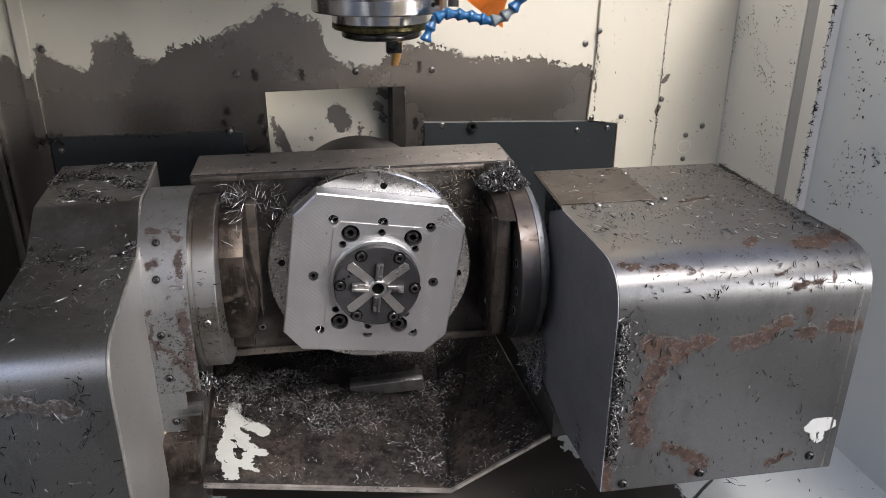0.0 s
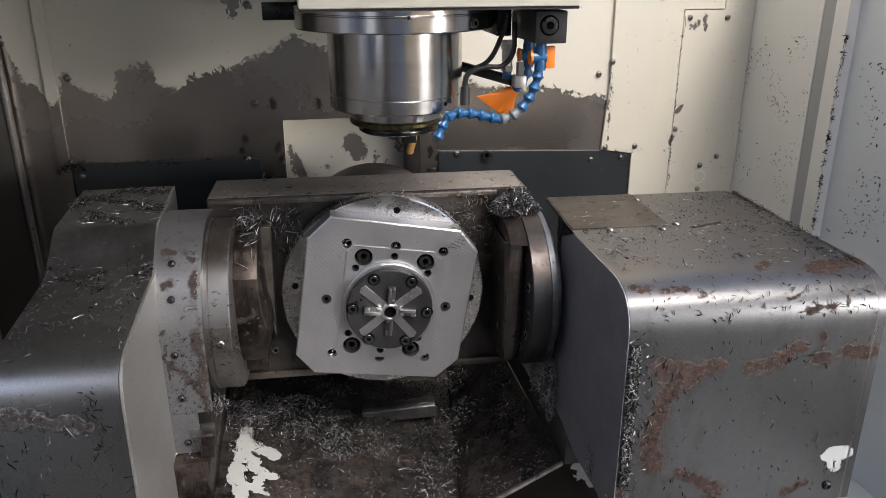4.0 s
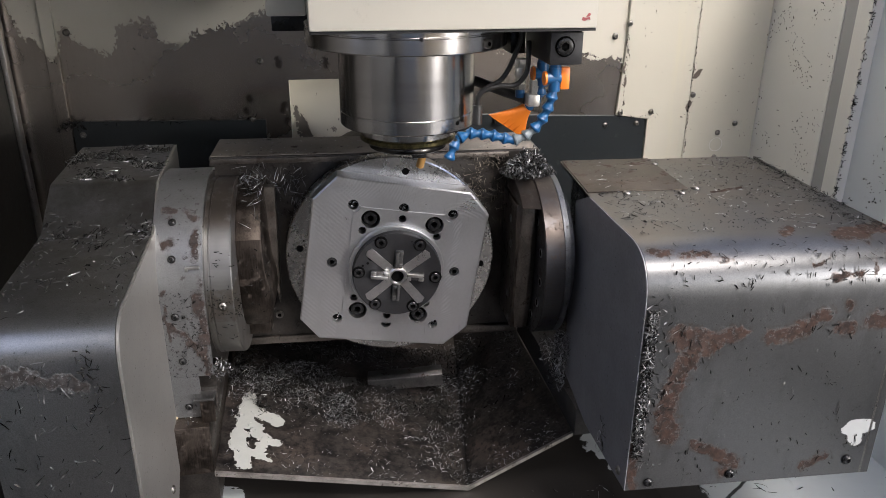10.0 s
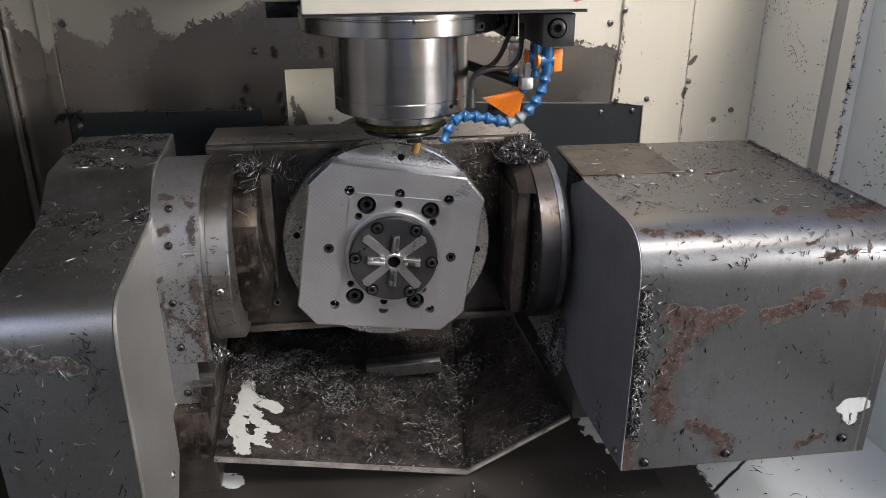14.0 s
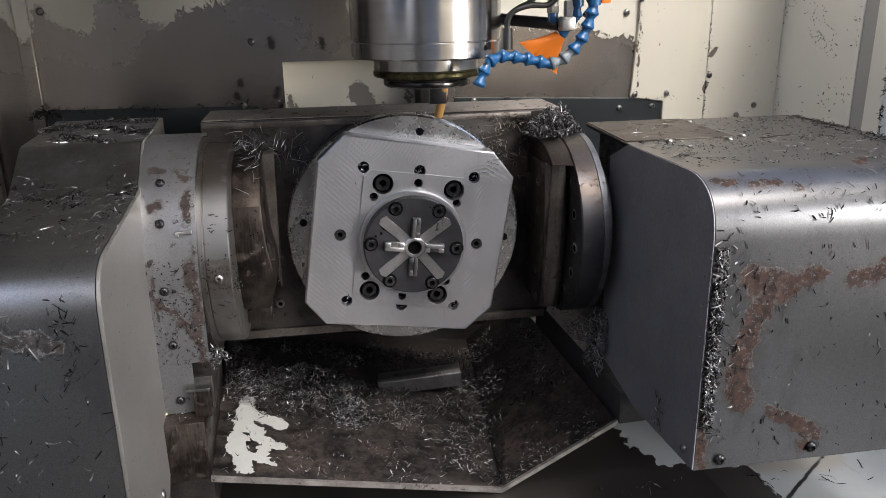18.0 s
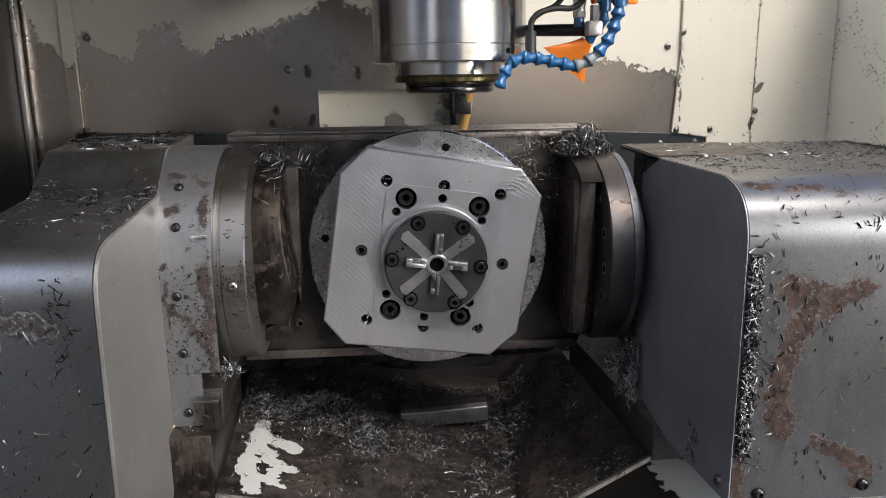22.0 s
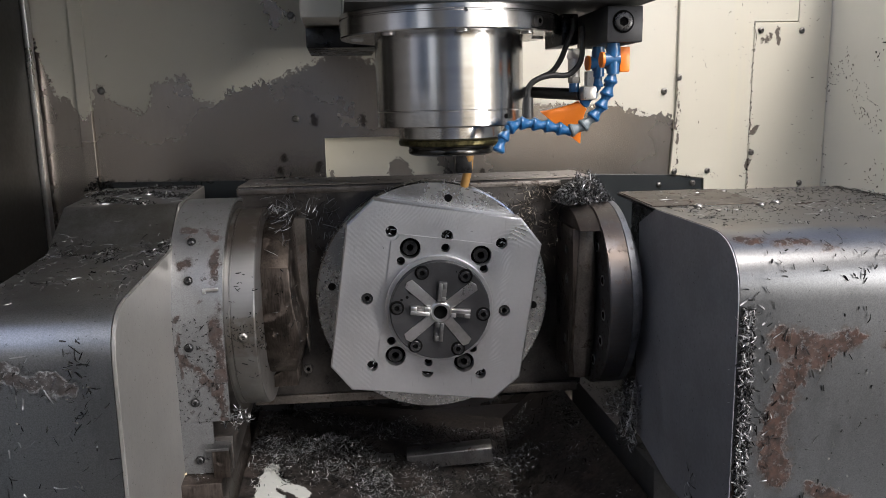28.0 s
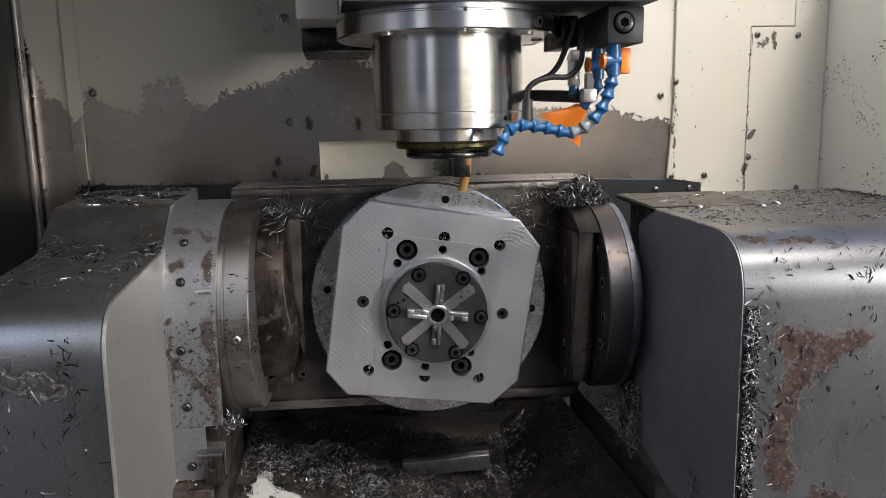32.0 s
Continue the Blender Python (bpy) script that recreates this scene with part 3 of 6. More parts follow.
def tray_steel(name):
    """Dark oiled floor plate with two places where pale paint is left."""
    n = Nodes(name)
    flat = n.vec("MULTIPLY", n.place, (1, 1, 0))
    at = n.vec("MULTIPLY", n.jagged(150, 0.0045, n.wobble(60, 0.004, 3, flat)), (1, 1, 0))
    z = 0.0
    left = [((-0.0681, 0.9414), (-0.0695, 0.9115), 0.0075), ((-0.0695, 0.9115), (-0.0724, 0.8744), 0.0115), ((-0.06, 0.9048), (-0.0491, 0.8957), 0.0105), ((-0.0491, 0.8957), (-0.0318, 0.8812), 0.0105), ((-0.0656, 0.8751), (-0.0571, 0.8675), 0.009), ((-0.0796, 0.8579), (-0.0796, 0.8267), 0.0085), ((-0.0745, 0.8502), (-0.0722, 0.8108), 0.0085), ((-0.0579, 0.8554), (-0.044, 0.8416), 0.0085), ((-0.044, 0.8416), (-0.0317, 0.8359), 0.006), ((-0.0516, 0.8294), (-0.0565, 0.8211), 0.0085), ((-0.0716, 0.8109), (-0.0693, 0.794), 0.0085), ((-0.0627, 0.815), (-0.0482, 0.8098), 0.0065), ((-0.0482, 0.8098), (-0.0402, 0.8019), 0.0035)]
    keep = n.any([n.segment(at, (*a, z), (*b, z), r, 0.03) for a, b, r in left])
    keep = n.math("MULTIPLY", keep, n.math("SUBTRACT", 1.0, n.segment(at, (-0.064, 0.8407, z), (-0.0587, 0.8265, z), 0.0042, 0.05)))
    soft, fine = n.noise(55, 8, 0.72), n.noise(170, 5, 0.65)
    base = n.mix(n.step(n.math("ADD", n.math("MULTIPLY", soft, 0.6), n.math("MULTIPLY", fine, 0.4)), 0.42, 0.60), (0.009, 0.0083, 0.008), (0.048, 0.042, 0.038))
    base = n.mix(n.math("MULTIPLY", n.step(n.noise(14, 6, 0.65, shift=(2, 2, 2)), 0.48, 0.62), n.step(fine, 0.35, 0.55)), base, (0.066, 0.053, 0.045))
    scratch = n.step(n.noise(300, 3, 0.5), 0.68, 0.72)
    base = n.mix(n.math("MULTIPLY", scratch, 0.25), base, (0.2, 0.19, 0.18))
    fold = n.segment(n.wobble(40, 0.006, 3, flat), (0.198, 0.775, z), (0.24, 1.08, z), 0.003, 0.6)
    base = n.mix(n.math("MULTIPLY", fold, 0.8), base, (0.006, 0.006, 0.006))
    speck = n.step(n.noise(420, 3, 0.6), 0.66, 0.70)
    base = n.mix(n.math("MULTIPLY", speck, 0.7), base, (0.005, 0.005, 0.005))
    colour = n.mix(keep, base, n.mix(soft, (0.30, 0.312, 0.293), (0.38, 0.388, 0.365)))
    rough = n.lerp(keep, n.math("ADD", n.math("MULTIPLY", soft, 0.5), 0.18), 0.5)
    return n.done(colour, rough, n.lerp(keep, 0.35, 0.0), n.math("ADD", soft, n.math("MULTIPLY", keep, 1.0)), 0.0007, 0.6)


TRAY = tray_steel("oiled_floor_plate")


def pan_paint(name):
    """The pan under the table: pale paint, blackened by oil near the table."""
    n = Nodes(name)
    at = n.jagged(110, 0.010, n.wobble(50, 0.010, 4))
    z = 0.085
    pale = [((0.388, 0.90), (0.42, 0.86), 0.016), ((0.393, 0.87), (0.405, 0.80), 0.020), ((0.405, 0.81), (0.44, 0.795), 0.022), ((0.43, 0.79), (0.475, 0.785), 0.016), ((0.40, 0.84), (0.44, 0.85), 0.03), ((-0.116, 0.822), (-0.088, 0.816), 0.013)]
    pale = n.any([n.segment(at, (*a, z), (*b, z), r, 0.03) for a, b, r in pale] + [n.step(n.parts(at)[0], 0.490, 0.494)])
    # The pan's unseen front is darkened to dim what the covers reflect.
    pale = n.math("MULTIPLY", pale, n.step(n.parts(at)[1], 0.05, 0.30))
    seam = n.segment(n.wobble(30, 0.004), (0.62, 0.80, 0.055), (0.47, 0.685, 0.079), 0.0022, 0.4)
    tan = n.math("MULTIPLY", n.step(n.parts(at)[0], 0.49, 0.5), n.segment(n.wobble(20, 0.02), (0.50, 0.79, 0.08), (0.60, 0.80, 0.06), 0.035, 0.3))
    soft = n.noise(20, 6, 0.65)
    smear = n.step(n.noise(30, 5, 0.7, stretch=(1, 0.25, 1)), 0.60, 0.72)
    clean = n.mix(n.math("MULTIPLY", smear, 0.35), n.mix(soft, (0.42, 0.455, 0.46), (0.51, 0.54, 0.54)), (0.12, 0.13, 0.13))
    clean = n.mix(n.math("MULTIPLY", tan, 0.6), clean, (0.40, 0.35, 0.27))
    marks = n.step(n.noise(90, 5, 0.7, stretch=(1, 0.4, 1), shift=(3, 3, 3)), 0.68, 0.70)
    clean = n.mix(n.math("MAXIMUM", seam, n.math("MULTIPLY", marks, 0.85)), clean, (0.012, 0.012, 0.012))
    oil = n.mix(soft, (0.008, 0.0075, 0.007), (0.04, 0.036, 0.032))
    return n.done(n.mix(pale, oil, clean), n.lerp(pale, n.math("ADD", n.math("MULTIPLY", soft, 0.4), 0.2), 0.42), 0.0, n.math("ADD", soft, pale), 0.0006, 0.5)


PAN = pan_paint("oiled_pan_paint")


def rusted(name, marks, flecks, white=(), bright=1.0, sheen=0.92, gloss=0.20, deep=0.8, lit_dust=None):
    """Grey sheet steel with rust along given lines, in the frame of a cover."""
    n = Nodes(name)
    at = n.wobble(55, 0.016, 6, n.own)
    rag, mottle = n.noise(120, 8, 0.72, n.own), n.noise(38, 5, 0.65, n.own, shift=(4, 1, 9))
    lines = n.any([n.segment(at, a, b, r, None) for a, b, r in marks])
    drive = n.math("ADD", lines, n.math("MULTIPLY", n.math("SUBTRACT", rag, 0.5), 1.3))
    drive = n.math("ADD", drive, n.math("MULTIPLY", n.math("SUBTRACT", mottle, 0.5), 1.0))
    near = n.step(lines, 0.03, 0.2)
    mask = n.math("MULTIPLY", n.step(drive, 0.38, 0.60), near)
    mask = n.math("MULTIPLY", mask, n.step(n.noise(210, 5, 0.7, n.own, shift=(6, 6, 1)), 0.36, 0.44))
    film = n.math("MULTIPLY", n.math("MULTIPLY", n.step(drive, 0.08, 0.45), near), n.step(n.noise(170, 7, 0.75, n.own, shift=(8, 3, 3)), 0.42, 0.56))
    spots = n.step(n.noise(110, 6, 0.72, n.own, shift=(5, 2, 8)), 0.69 - flecks, 0.72 - flecks)
    soft, fine = n.noise(8, 5, 0.6, n.own), n.noise(300, 3, 0.6, n.own, (0.15, 1, 1))
    steel = n.mix(n.math("ADD", n.math("MULTIPLY", soft, 0.7), n.math("MULTIPLY", fine, 0.3)), tuple(bright * v for v in (0.150, 0.153, 0.157)), tuple(bright * v for v in (0.205, 0.208, 0.212)))
    scuff = n.step(n.noise(26, 6, 0.7, n.own, (0.6, 1, 1.6), (7, 7, 7)), 0.62, 0.72)
    steel = n.mix(n.math("MULTIPLY", scuff, 0.22), steel, (0.30, 0.305, 0.31))
    grain = n.noise(900, 3, 0.7, n.own)
    steel = n.mix(n.step(grain, 0.35, 0.65), tuple(0.9 * bright * v for v in (0.15, 0.153, 0.157)), steel)
    smear = n.step(n.noise(18, 7, 0.75, n.own, (1, 1, 0.35), (1, 8, 3)), 0.50, 0.64)
    steel = n.mix(n.math("MULTIPLY", smear, 0.35), steel, tuple(0.5 * bright * v for v in (0.15, 0.153, 0.157)))
    pits = n.math("MAXIMUM", n.step(n.noise(340, 3, 0.6, n.own), 0.66, 0.71), n.step(n.noise(150, 5, 0.7, n.own, shift=(2, 9, 2)), 0.68, 0.71))
    steel = n.mix(n.math("MULTIPLY", pits, 0.6), steel, (0.03, 0.028, 0.026))
    tone = n.mix(n.step(n.noise(160, 6, 0.7, n.own), 0.35, 0.65), *(tuple(deep * v for v in c) for c in ((0.012, 0.0065, 0.0047), (0.058, 0.030, 0.021))))
    tone = n.mix(n.math("MULTIPLY", n.step(n.noise(90, 4, 0.6, n.own, shift=(2, 2, 5)), 0.55, 0.7), 0.5), tone, tuple(deep * v for v in (0.085, 0.050, 0.037)))
    rust = n.math("MAXIMUM", mask, n.math("MULTIPLY", spots, 0.85))
    # Brown dust on the top, its tone raised for the light there too.
    if lit_dust:
        settled = n.math("MULTIPLY", n.step(n.parts(n.own)[2], lit_dust[0] - 0.006, lit_dust[0] + 0.004), n.step(n.noise(16, 7, 0.7, n.own, shift=(3, 3, 8)), 0.25, 0.70))
        steel = n.mix(n.math("MULTIPLY", settled, 0.75), steel, lit_dust[1])
    colour = n.mix(n.math("MULTIPLY", film, 0.55), steel, tuple(deep * v for v in (0.075, 0.052, 0.041)))
    colour = n.mix(n.math("MULTIPLY", rust, 0.85), colour, tone)
    rough = n.lerp(rust, n.math("ADD", n.math("MULTIPLY", soft, 0.12), gloss), 0.8)
    met = n.lerp(rust, sheen, 0.05)
    n.link(n.lerp(rust, 0.5, 0.12), n.bsdf.inputs["Specular IOR Level"])
    if white:
        keep = n.any([n.segment(n.jagged(110, 0.005, n.wobble(60, 0.004, 2, n.own)), a, b, r, 0.03) for a, b, r in white])
        colour, rough, met = n.mix(keep, colour, (0.34, 0.35, 0.347)), n.lerp(keep, rough, 0.5), n.lerp(keep, met, 0.0)
    relief = n.math("ADD", n.math("MULTIPLY", rust, 0.7), n.math("MULTIPLY", n.math("SUBTRACT", fine, pits), 0.03))
    return n.done(colour, rough, met, relief, 0.0005, 0.6)


def chipped(name, base, spots):
    """Cream paint with small dark chips gathered round given places."""
    n = Nodes(name)
    at = n.jagged(260, 0.004, n.wobble(90, 0.012, 4))
    near = n.any([n.segment(n.wobble(40, 0.02), (x, 1.2195, z), (x2, 1.2195, z2), r, None) for x, z, x2, z2, r in spots])
    gone = n.step(n.math("ADD", near, n.math("MULTIPLY", n.noise(230, 5, 0.65, at), 1.2)), 1.27, 1.30)
    dots = n.step(n.noise(190, 4, 0.62, shift=(2, 8, 2)), 0.735, 0.75)
    gone = n.math("MAXIMUM", gone, n.math("MULTIPLY", dots, 0.8))
    soft = n.noise(9, 5, 0.6)
    streak = n.noise(30, 4, 0.6, stretch=(1, 1, 0.08))
    tone = n.mix(soft, tuple(v * 0.9 for v in base), base)
    tone = n.mix(n.math("MULTIPLY", n.step(streak, 0.55, 0.75), 0.25), tone, (0.62, 0.58, 0.36))
    return n.done(n.mix(gone, tone, (0.09, 0.075, 0.06)), n.lerp(gone, 0.4, 0.6), 0.0, gone, -0.0004, 0.7)


CHIPPED = chipped("chipped_cream_paint", (0.55, 0.53, 0.445), [(0.667, 0.505, 0.672, 0.515, 0.0065), (0.664, 0.462, 0.662, 0.45, 0.007), (0.676, 0.645, 0.69, 0.65, 0.008), (0.662, 0.25, 0.662, 0.67, 0.0015), (0.545, 0.45, 0.54, 0.60, 0.003), (0.70, 0.66, 0.702, 0.64, 0.006)])


# ---- the enclosure ----
def slab(name, bm, material, label, category="wall"):
    return tagged(part(name, bm, material, smooth=False), label, category, kind="structure")


bm = box(-0.329, 0.005, 1.225, 1.245, 0.0, 1.5)
box(0.005, 0.222, 1.225, 1.245, 0.515, 1.5, bm=bm)
box(0.005, 0.222, 1.225, 1.245, 0.0, 0.30, bm=bm)
box(0.222, 0.80, 1.225, 1.245, 0.0, 1.5, bm=bm)
wall_back = slab("wall_back", bm, PEELED, "steel back wall with cream paint peeled off in ragged patches")
wall_corner = slab("wall_corner", box(-0.40, -0.329, 1.229, 1.249, 0.0, 1.5), PEELED, "narrow corner strip of peeling painted steel beside the back wall")
recess = slab("wall_recess", box(-0.01, 0.235, 1.282, 1.29, 0.28, 0.535), FLAKED, "recessed cream panel with flaked paint in the back wall")
bm = box(-0.001, 0.005, 1.2452, 1.282, 0.28, 0.52)
box(0.222, 0.228, 1.2452, 1.282, 0.28, 0.52, bm=bm)
box(-0.001, 0.228, 1.2452, 1.282, 0.515, 0.521, bm=bm)
part("reveal", bm, CREAM, recess)
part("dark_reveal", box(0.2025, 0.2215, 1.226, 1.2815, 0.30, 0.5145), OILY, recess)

slab("trim", box(-0.331, -0.313, 1.219, 1.2245, 0.0, 1.5, 0.001), PEELED, "upright edge strip on the back wall")
# The rear left wall is painted as dark as its shade.
wall_left = slab("wall_left", box(-0.42, -0.386, 0.86, 1.249, 0.0, 1.5), LEFTSHADE, "side wall of the machine enclosure, its shade put into a dark olive-grey")
# Unseen wall pieces, added in bands of tone to shape the metal's reflections.
wall_left_middle_reflected = slab("wall_left_middle_reflected", box(-0.42, -0.388, 0.562, 0.858, 0.0, 1.5), TANPAINT, "unseen side wall piece added beside the table, toned for reflections")
wall_left_low_reflected = slab("wall_left_low_reflected", box(-0.42, -0.388, -0.6, 0.56, 0.0, 0.33), LOWPAINT, "unseen foot of the side wall, toned blue-grey for the covers' reflections")
wall_left_front_reflected = slab("wall_left_front_reflected", box(-0.42, -0.388, -0.6, 0.56, 0.332, 0.57), LEFTSHADE, "unseen dark lower side wall, added for dark reflections")
# The gap left at y 0.10 to 0.56 is added to admit light.
bm = box(-0.42, -0.388, -0.6, 0.10, 0.572, 1.5)
box(-0.42, -0.388, 0.10, 0.56, 1.05, 1.5, bm=bm)
wall_left_upper_reflected = slab("wall_left_upper_reflected", bm, PALEPAINT, "unseen pale upper side wall with an opening added to let light in")
part("edge_strip", box(-0.386, -0.379, 1.205, 1.222, 0.0, 1.5, 0.002), STEEL, wall_left)
part("edge_strip", box(-0.386, -0.381, 1.015, 1.022, 0.0, 1.5, 0.002), STEEL, wall_left)
wall_right = slab("wall_right", box(0.788, 0.82, 1.046, 1.225, 0.0, 0.80), WALLPAINT, "grey-white painted side wall of the machine enclosure")
# Strip in the door gap, its grey standing for the shade in it.
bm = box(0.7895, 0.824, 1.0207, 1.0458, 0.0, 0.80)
part("door_gap", bm, GAPSHADE, wall_right, "grey strip with the door gap's shade in its colour")
part("seal_strip", box(0.7885, 0.824, 1.0085, 1.0205, 0.0, 0.80, 0.001), WALLPAINT, wall_right, "pale seal strip")
door_post = slab("door_post", box(0.784, 0.83, 0.9845, 1.0083, 0.0, 0.80, 0.0015), WALLPAINT, "white painted upright door post", "door post")
# Unseen overhead sheets, added only to shade the left and the back wall.
roof_blocker = slab("ceiling", box(-0.42, 0.13, -0.30, 1.245, 1.5, 1.52), OLIVE, "unseen sheet added overhead to keep light off the left side", "ceiling")
bm = box(0.132, 0.42, 0.80, 1.245, 1.5, 1.52)
box(0.132, 0.30, 0.30, 0.798, 1.5, 1.52, bm=bm)
slab("ceiling", bm, OLIVE, "unseen sheet added overhead to keep sun off the back wall", "ceiling")
# Unseen leaf, added to cut frontal light and give a tan reflection.
wall_front_blocker = slab("wall_front_blocker", box(-0.42, -0.12, -0.40, -0.37, 0.0, 1.5), LEAFPAINT, "unseen tan sheet added behind the viewer to block and reflect light")
# Three unseen sheets, added to trim the light from front and right.
header = slab("wall_header_blocker", box(-0.118, 0.83, -0.40, -0.37, 1.12, 1.5), OLIVE, "unseen sheet added high in front to block sky light")
skirt = slab("wall_skirt_blocker", box(0.80, 0.83, -0.278, 0.418, 0.0, 0.20), OLIVE, "unseen low side sheet added to keep the lit floor out of reflections")
slab("wall_lintel_blocker", box(0.80, 0.83, -0.278, 0.418, 0.68, 1.0), OLIVE, "unseen side sheet added to keep lamp light off the back wall")
# Unseen low front sheet, added to block light and tint reflections.
apron = slab("wall_apron_blocker", box(-0.42, 0.83, -0.30, -0.28, 0.0, 0.45), APRONPAINT, "unseen low tan sheet added in front to block and reflect light")
door_1 = slab("door_1", box(0.80, 0.83, 0.42, 0.984, 0.0, 0.80), DOORPAINT, "pale blue-grey painted sliding door with swarf specks", "door")

# panels on the back wall
def panel(name, outline, front, back, material, label, bolts, group="back wall panels"):
    ob = tagged(part(name, prism(outline, front, back, "y", 0.0008, 1), material, smooth=False), label, "panel", group, "structure")
    for x, z, kind in bolts:
        screw("button" if kind else "socket", 0.0047 if kind else 0.0085, 0.0036 if kind else 0.006, BOLT if kind else BLACK, ob, (x, front, z), name="bolt")
    return ob


panel("wall_panel", [(-0.312, 0.25), (-0.033, 0.25), (-0.033, 0.456), (-0.312, 0.462)], 1.222, 1.2248, SLATE, "dark slate-painted strip along the foot of the back wall", [(-0.299, 0.442, 1), (-0.053, 0.457, 1)])
panel("wall_panel", [(0.252, 0.25), (0.587, 0.25), (0.587, 0.436), (0.531, 0.444), (0.252, 0.456)], 1.2205, 1.2248, SLATE, "dark slate-painted strip below the cream panels", [(0.282, 0.450, 1), (0.332, 0.446, 0), (0.516, 0.429, 1), (0.571, 0.430, 1)])
panel("wall_panel", [(0.589, 0.25), (0.6585, 0.25), (0.661, 0.6725), (0.732, 0.6725), (0.732, 1.5), (0.541, 1.5), (0.541, 0.56), (0.533, 0.445), (0.589, 0.437)], 1.219, 1.2248, CHIPPED, "cream painted sheet panel bolted to the back wall", [(0.543, 0.592, 1), (0.540, 0.449, 1), (0.594, 0.449, 1), (0.546, 0.717, 1)])
side_panel = panel("wall_panel", [(0.6595, 0.25), (0.787, 0.25), (0.787, 1.5), (0.733, 1.5), (0.733, 0.6715), (0.662, 0.6715)], 1.2195, 1.2248, CHIPPED, "cream painted sheet panel with chipped edges", [(0.666, 0.475, 1), (0.720, 0.409, 1), (0.720, 0.366, 1), (0.750, 0.424, 1), (0.672, 0.660, 1), (0.739, 0.659, 1)])
part("circle_mark", lathe([(0.0112, 0.0), (0.0112, 0.0006), (0.0120, 0.0006), (0.0120, 0.0)], 40, "y", (0.7195, 1.2193, 0.3885)), WALLPAINT, side_panel)
for x, z in ((-0.299, 0.589), (-0.035, 0.544), (0.145, 0.541), (0.266, 0.539), (0.522, 0.572), (0.521, 0.717), (-0.034, 0.688)):
    screw("button", 0.0052, 0.004, BOLT, wall_back, (x, 1.225, z), name="bolt")

# pan and floor
bm = bmesh.new()
for q in (((-0.385, 1.225, 0.085), (0.43, 1.225, 0.085), (0.43, -0.6, 0.085), (-0.385, -0.6, 0.085)), ((0.43, 1.225, 0.085), (0.80, 1.225, 0.03), (0.80, -0.6, 0.03), (0.43, -0.6, 0.085))):
    bm.faces.new([bm.verts.new(p) for p in q])
bmesh.ops.remove_doubles(bm, verts=bm.verts, dist=1e-5)
bmesh.ops.recalc_face_normals(bm, faces=bm.faces)
bmesh.ops.solidify(bm, geom=list(bm.faces), thickness=0.02)
slab("floor", bm, PAN, "pale painted chip pan blackened with oil under the table", "floor")
SHOPWALL = paint("workshop_wall_paint", (0.30, 0.31, 0.33), 0.6, 2, 0.2)
slab("wall_shop_front", box(-3.5, 0.75, -2.6, -2.5, -0.9, 1.9), SHOPWALL, "plain grey painted workshop wall in front of the machine")
slab("wall_shop_side", box(-3.6, -3.5, -2.6, 2.0, -0.9, 2.4), SHOPWALL, "plain grey painted workshop side wall")
slab("wall_base", box(-0.42, 0.83, -0.60, 1.25, -0.9, 0.0), OLIVE, "painted steel base of the machine under the chip pan")
shop_floor = slab("ground", box(-6, 6, -8, 3, -0.95, -0.9), CONCRETE, "grey concrete workshop floor", "floor")

# floor plate below the table: two sheets that fall to a crooked fold
TROUGH = [(-0.099, 0.151), (0.198, 0.0895), (0.3275, 0.155)]


def fold_x(y):
    return 0.198 + (y - 0.775) * 0.14


def floor_z(x, y):
    """Height of the floor plate's top."""
    f = fold_x(y)
    return np.where(x < f, 0.151 - (x + 0.099) * 0.0615 / (f + 0.099), 0.0895 + (x - f) * 0.0655 / (0.3275 - f))


def folded_sheet(y0, y1, rise, thick, bm=None):
    bm = bm or bmesh.new()
    for lo, hi in ((0, 1), (1, 2)):
        v = []
        for y in (y0, y1):
            xs = (-0.099, fold_x(y), 0.3275)
            for dz in (rise, rise - thick):
                v += [bm.verts.new((xs[k], y, TROUGH[k][1] + dz)) for k in (lo, hi)]
        for q in ((0, 1, 5, 4), (2, 6, 7, 3), (0, 2, 3, 1), (4, 5, 7, 6), (0, 4, 6, 2), (1, 3, 7, 5)):
            bm.faces.new([v[k] for k in q])
    return bm


tray = slab("floor_plate", folded_sheet(0.775, 1.16, 0.0, 0.003), TRAY, "dark oily steel floor plate folded to a trough, with a pale paint patch", "floor plate")
part("front_lip", folded_sheet(0.7725, 0.7765, 0.0022, 0.005), metal("worn_lip", (0.16, 0.15, 0.14), (0.34, 0.32, 0.30), 0.42, 60, 0.2, 0.6, rust=0.2, rust_colour=(0.03, 0.024, 0.02)), tray, "bright worn front edge", smooth=False)
# Added black plate: stands in for the shade under and behind the table.
slab("wall_rear_shade", box(-0.13, 0.375, 1.105, 1.125, 0.1475, 0.305, 0.001), BLACK, "black plate added behind the table for the deep shade there")

# ---- the tilting rotary table ----
TR = pose(0.122, 0.905, 0.350, 0, 0, -3)  # the tilt axis runs along x through its origin
table = empty("tilting_rotary_table", TR, "tilting rotary table of oily machined iron, tipped upright", "rotary table")
part("cradle", prism(rounded([(-0.207, -0.124), (0.175, -0.124), (0.190, -0.05), (0.190, 0.125), (-0.213, 0.125)], [0.003, 0.003, 0.02, 0.004, 0.004]), 0.030, 0.113, "y", 0.002, 2), OILY, table)
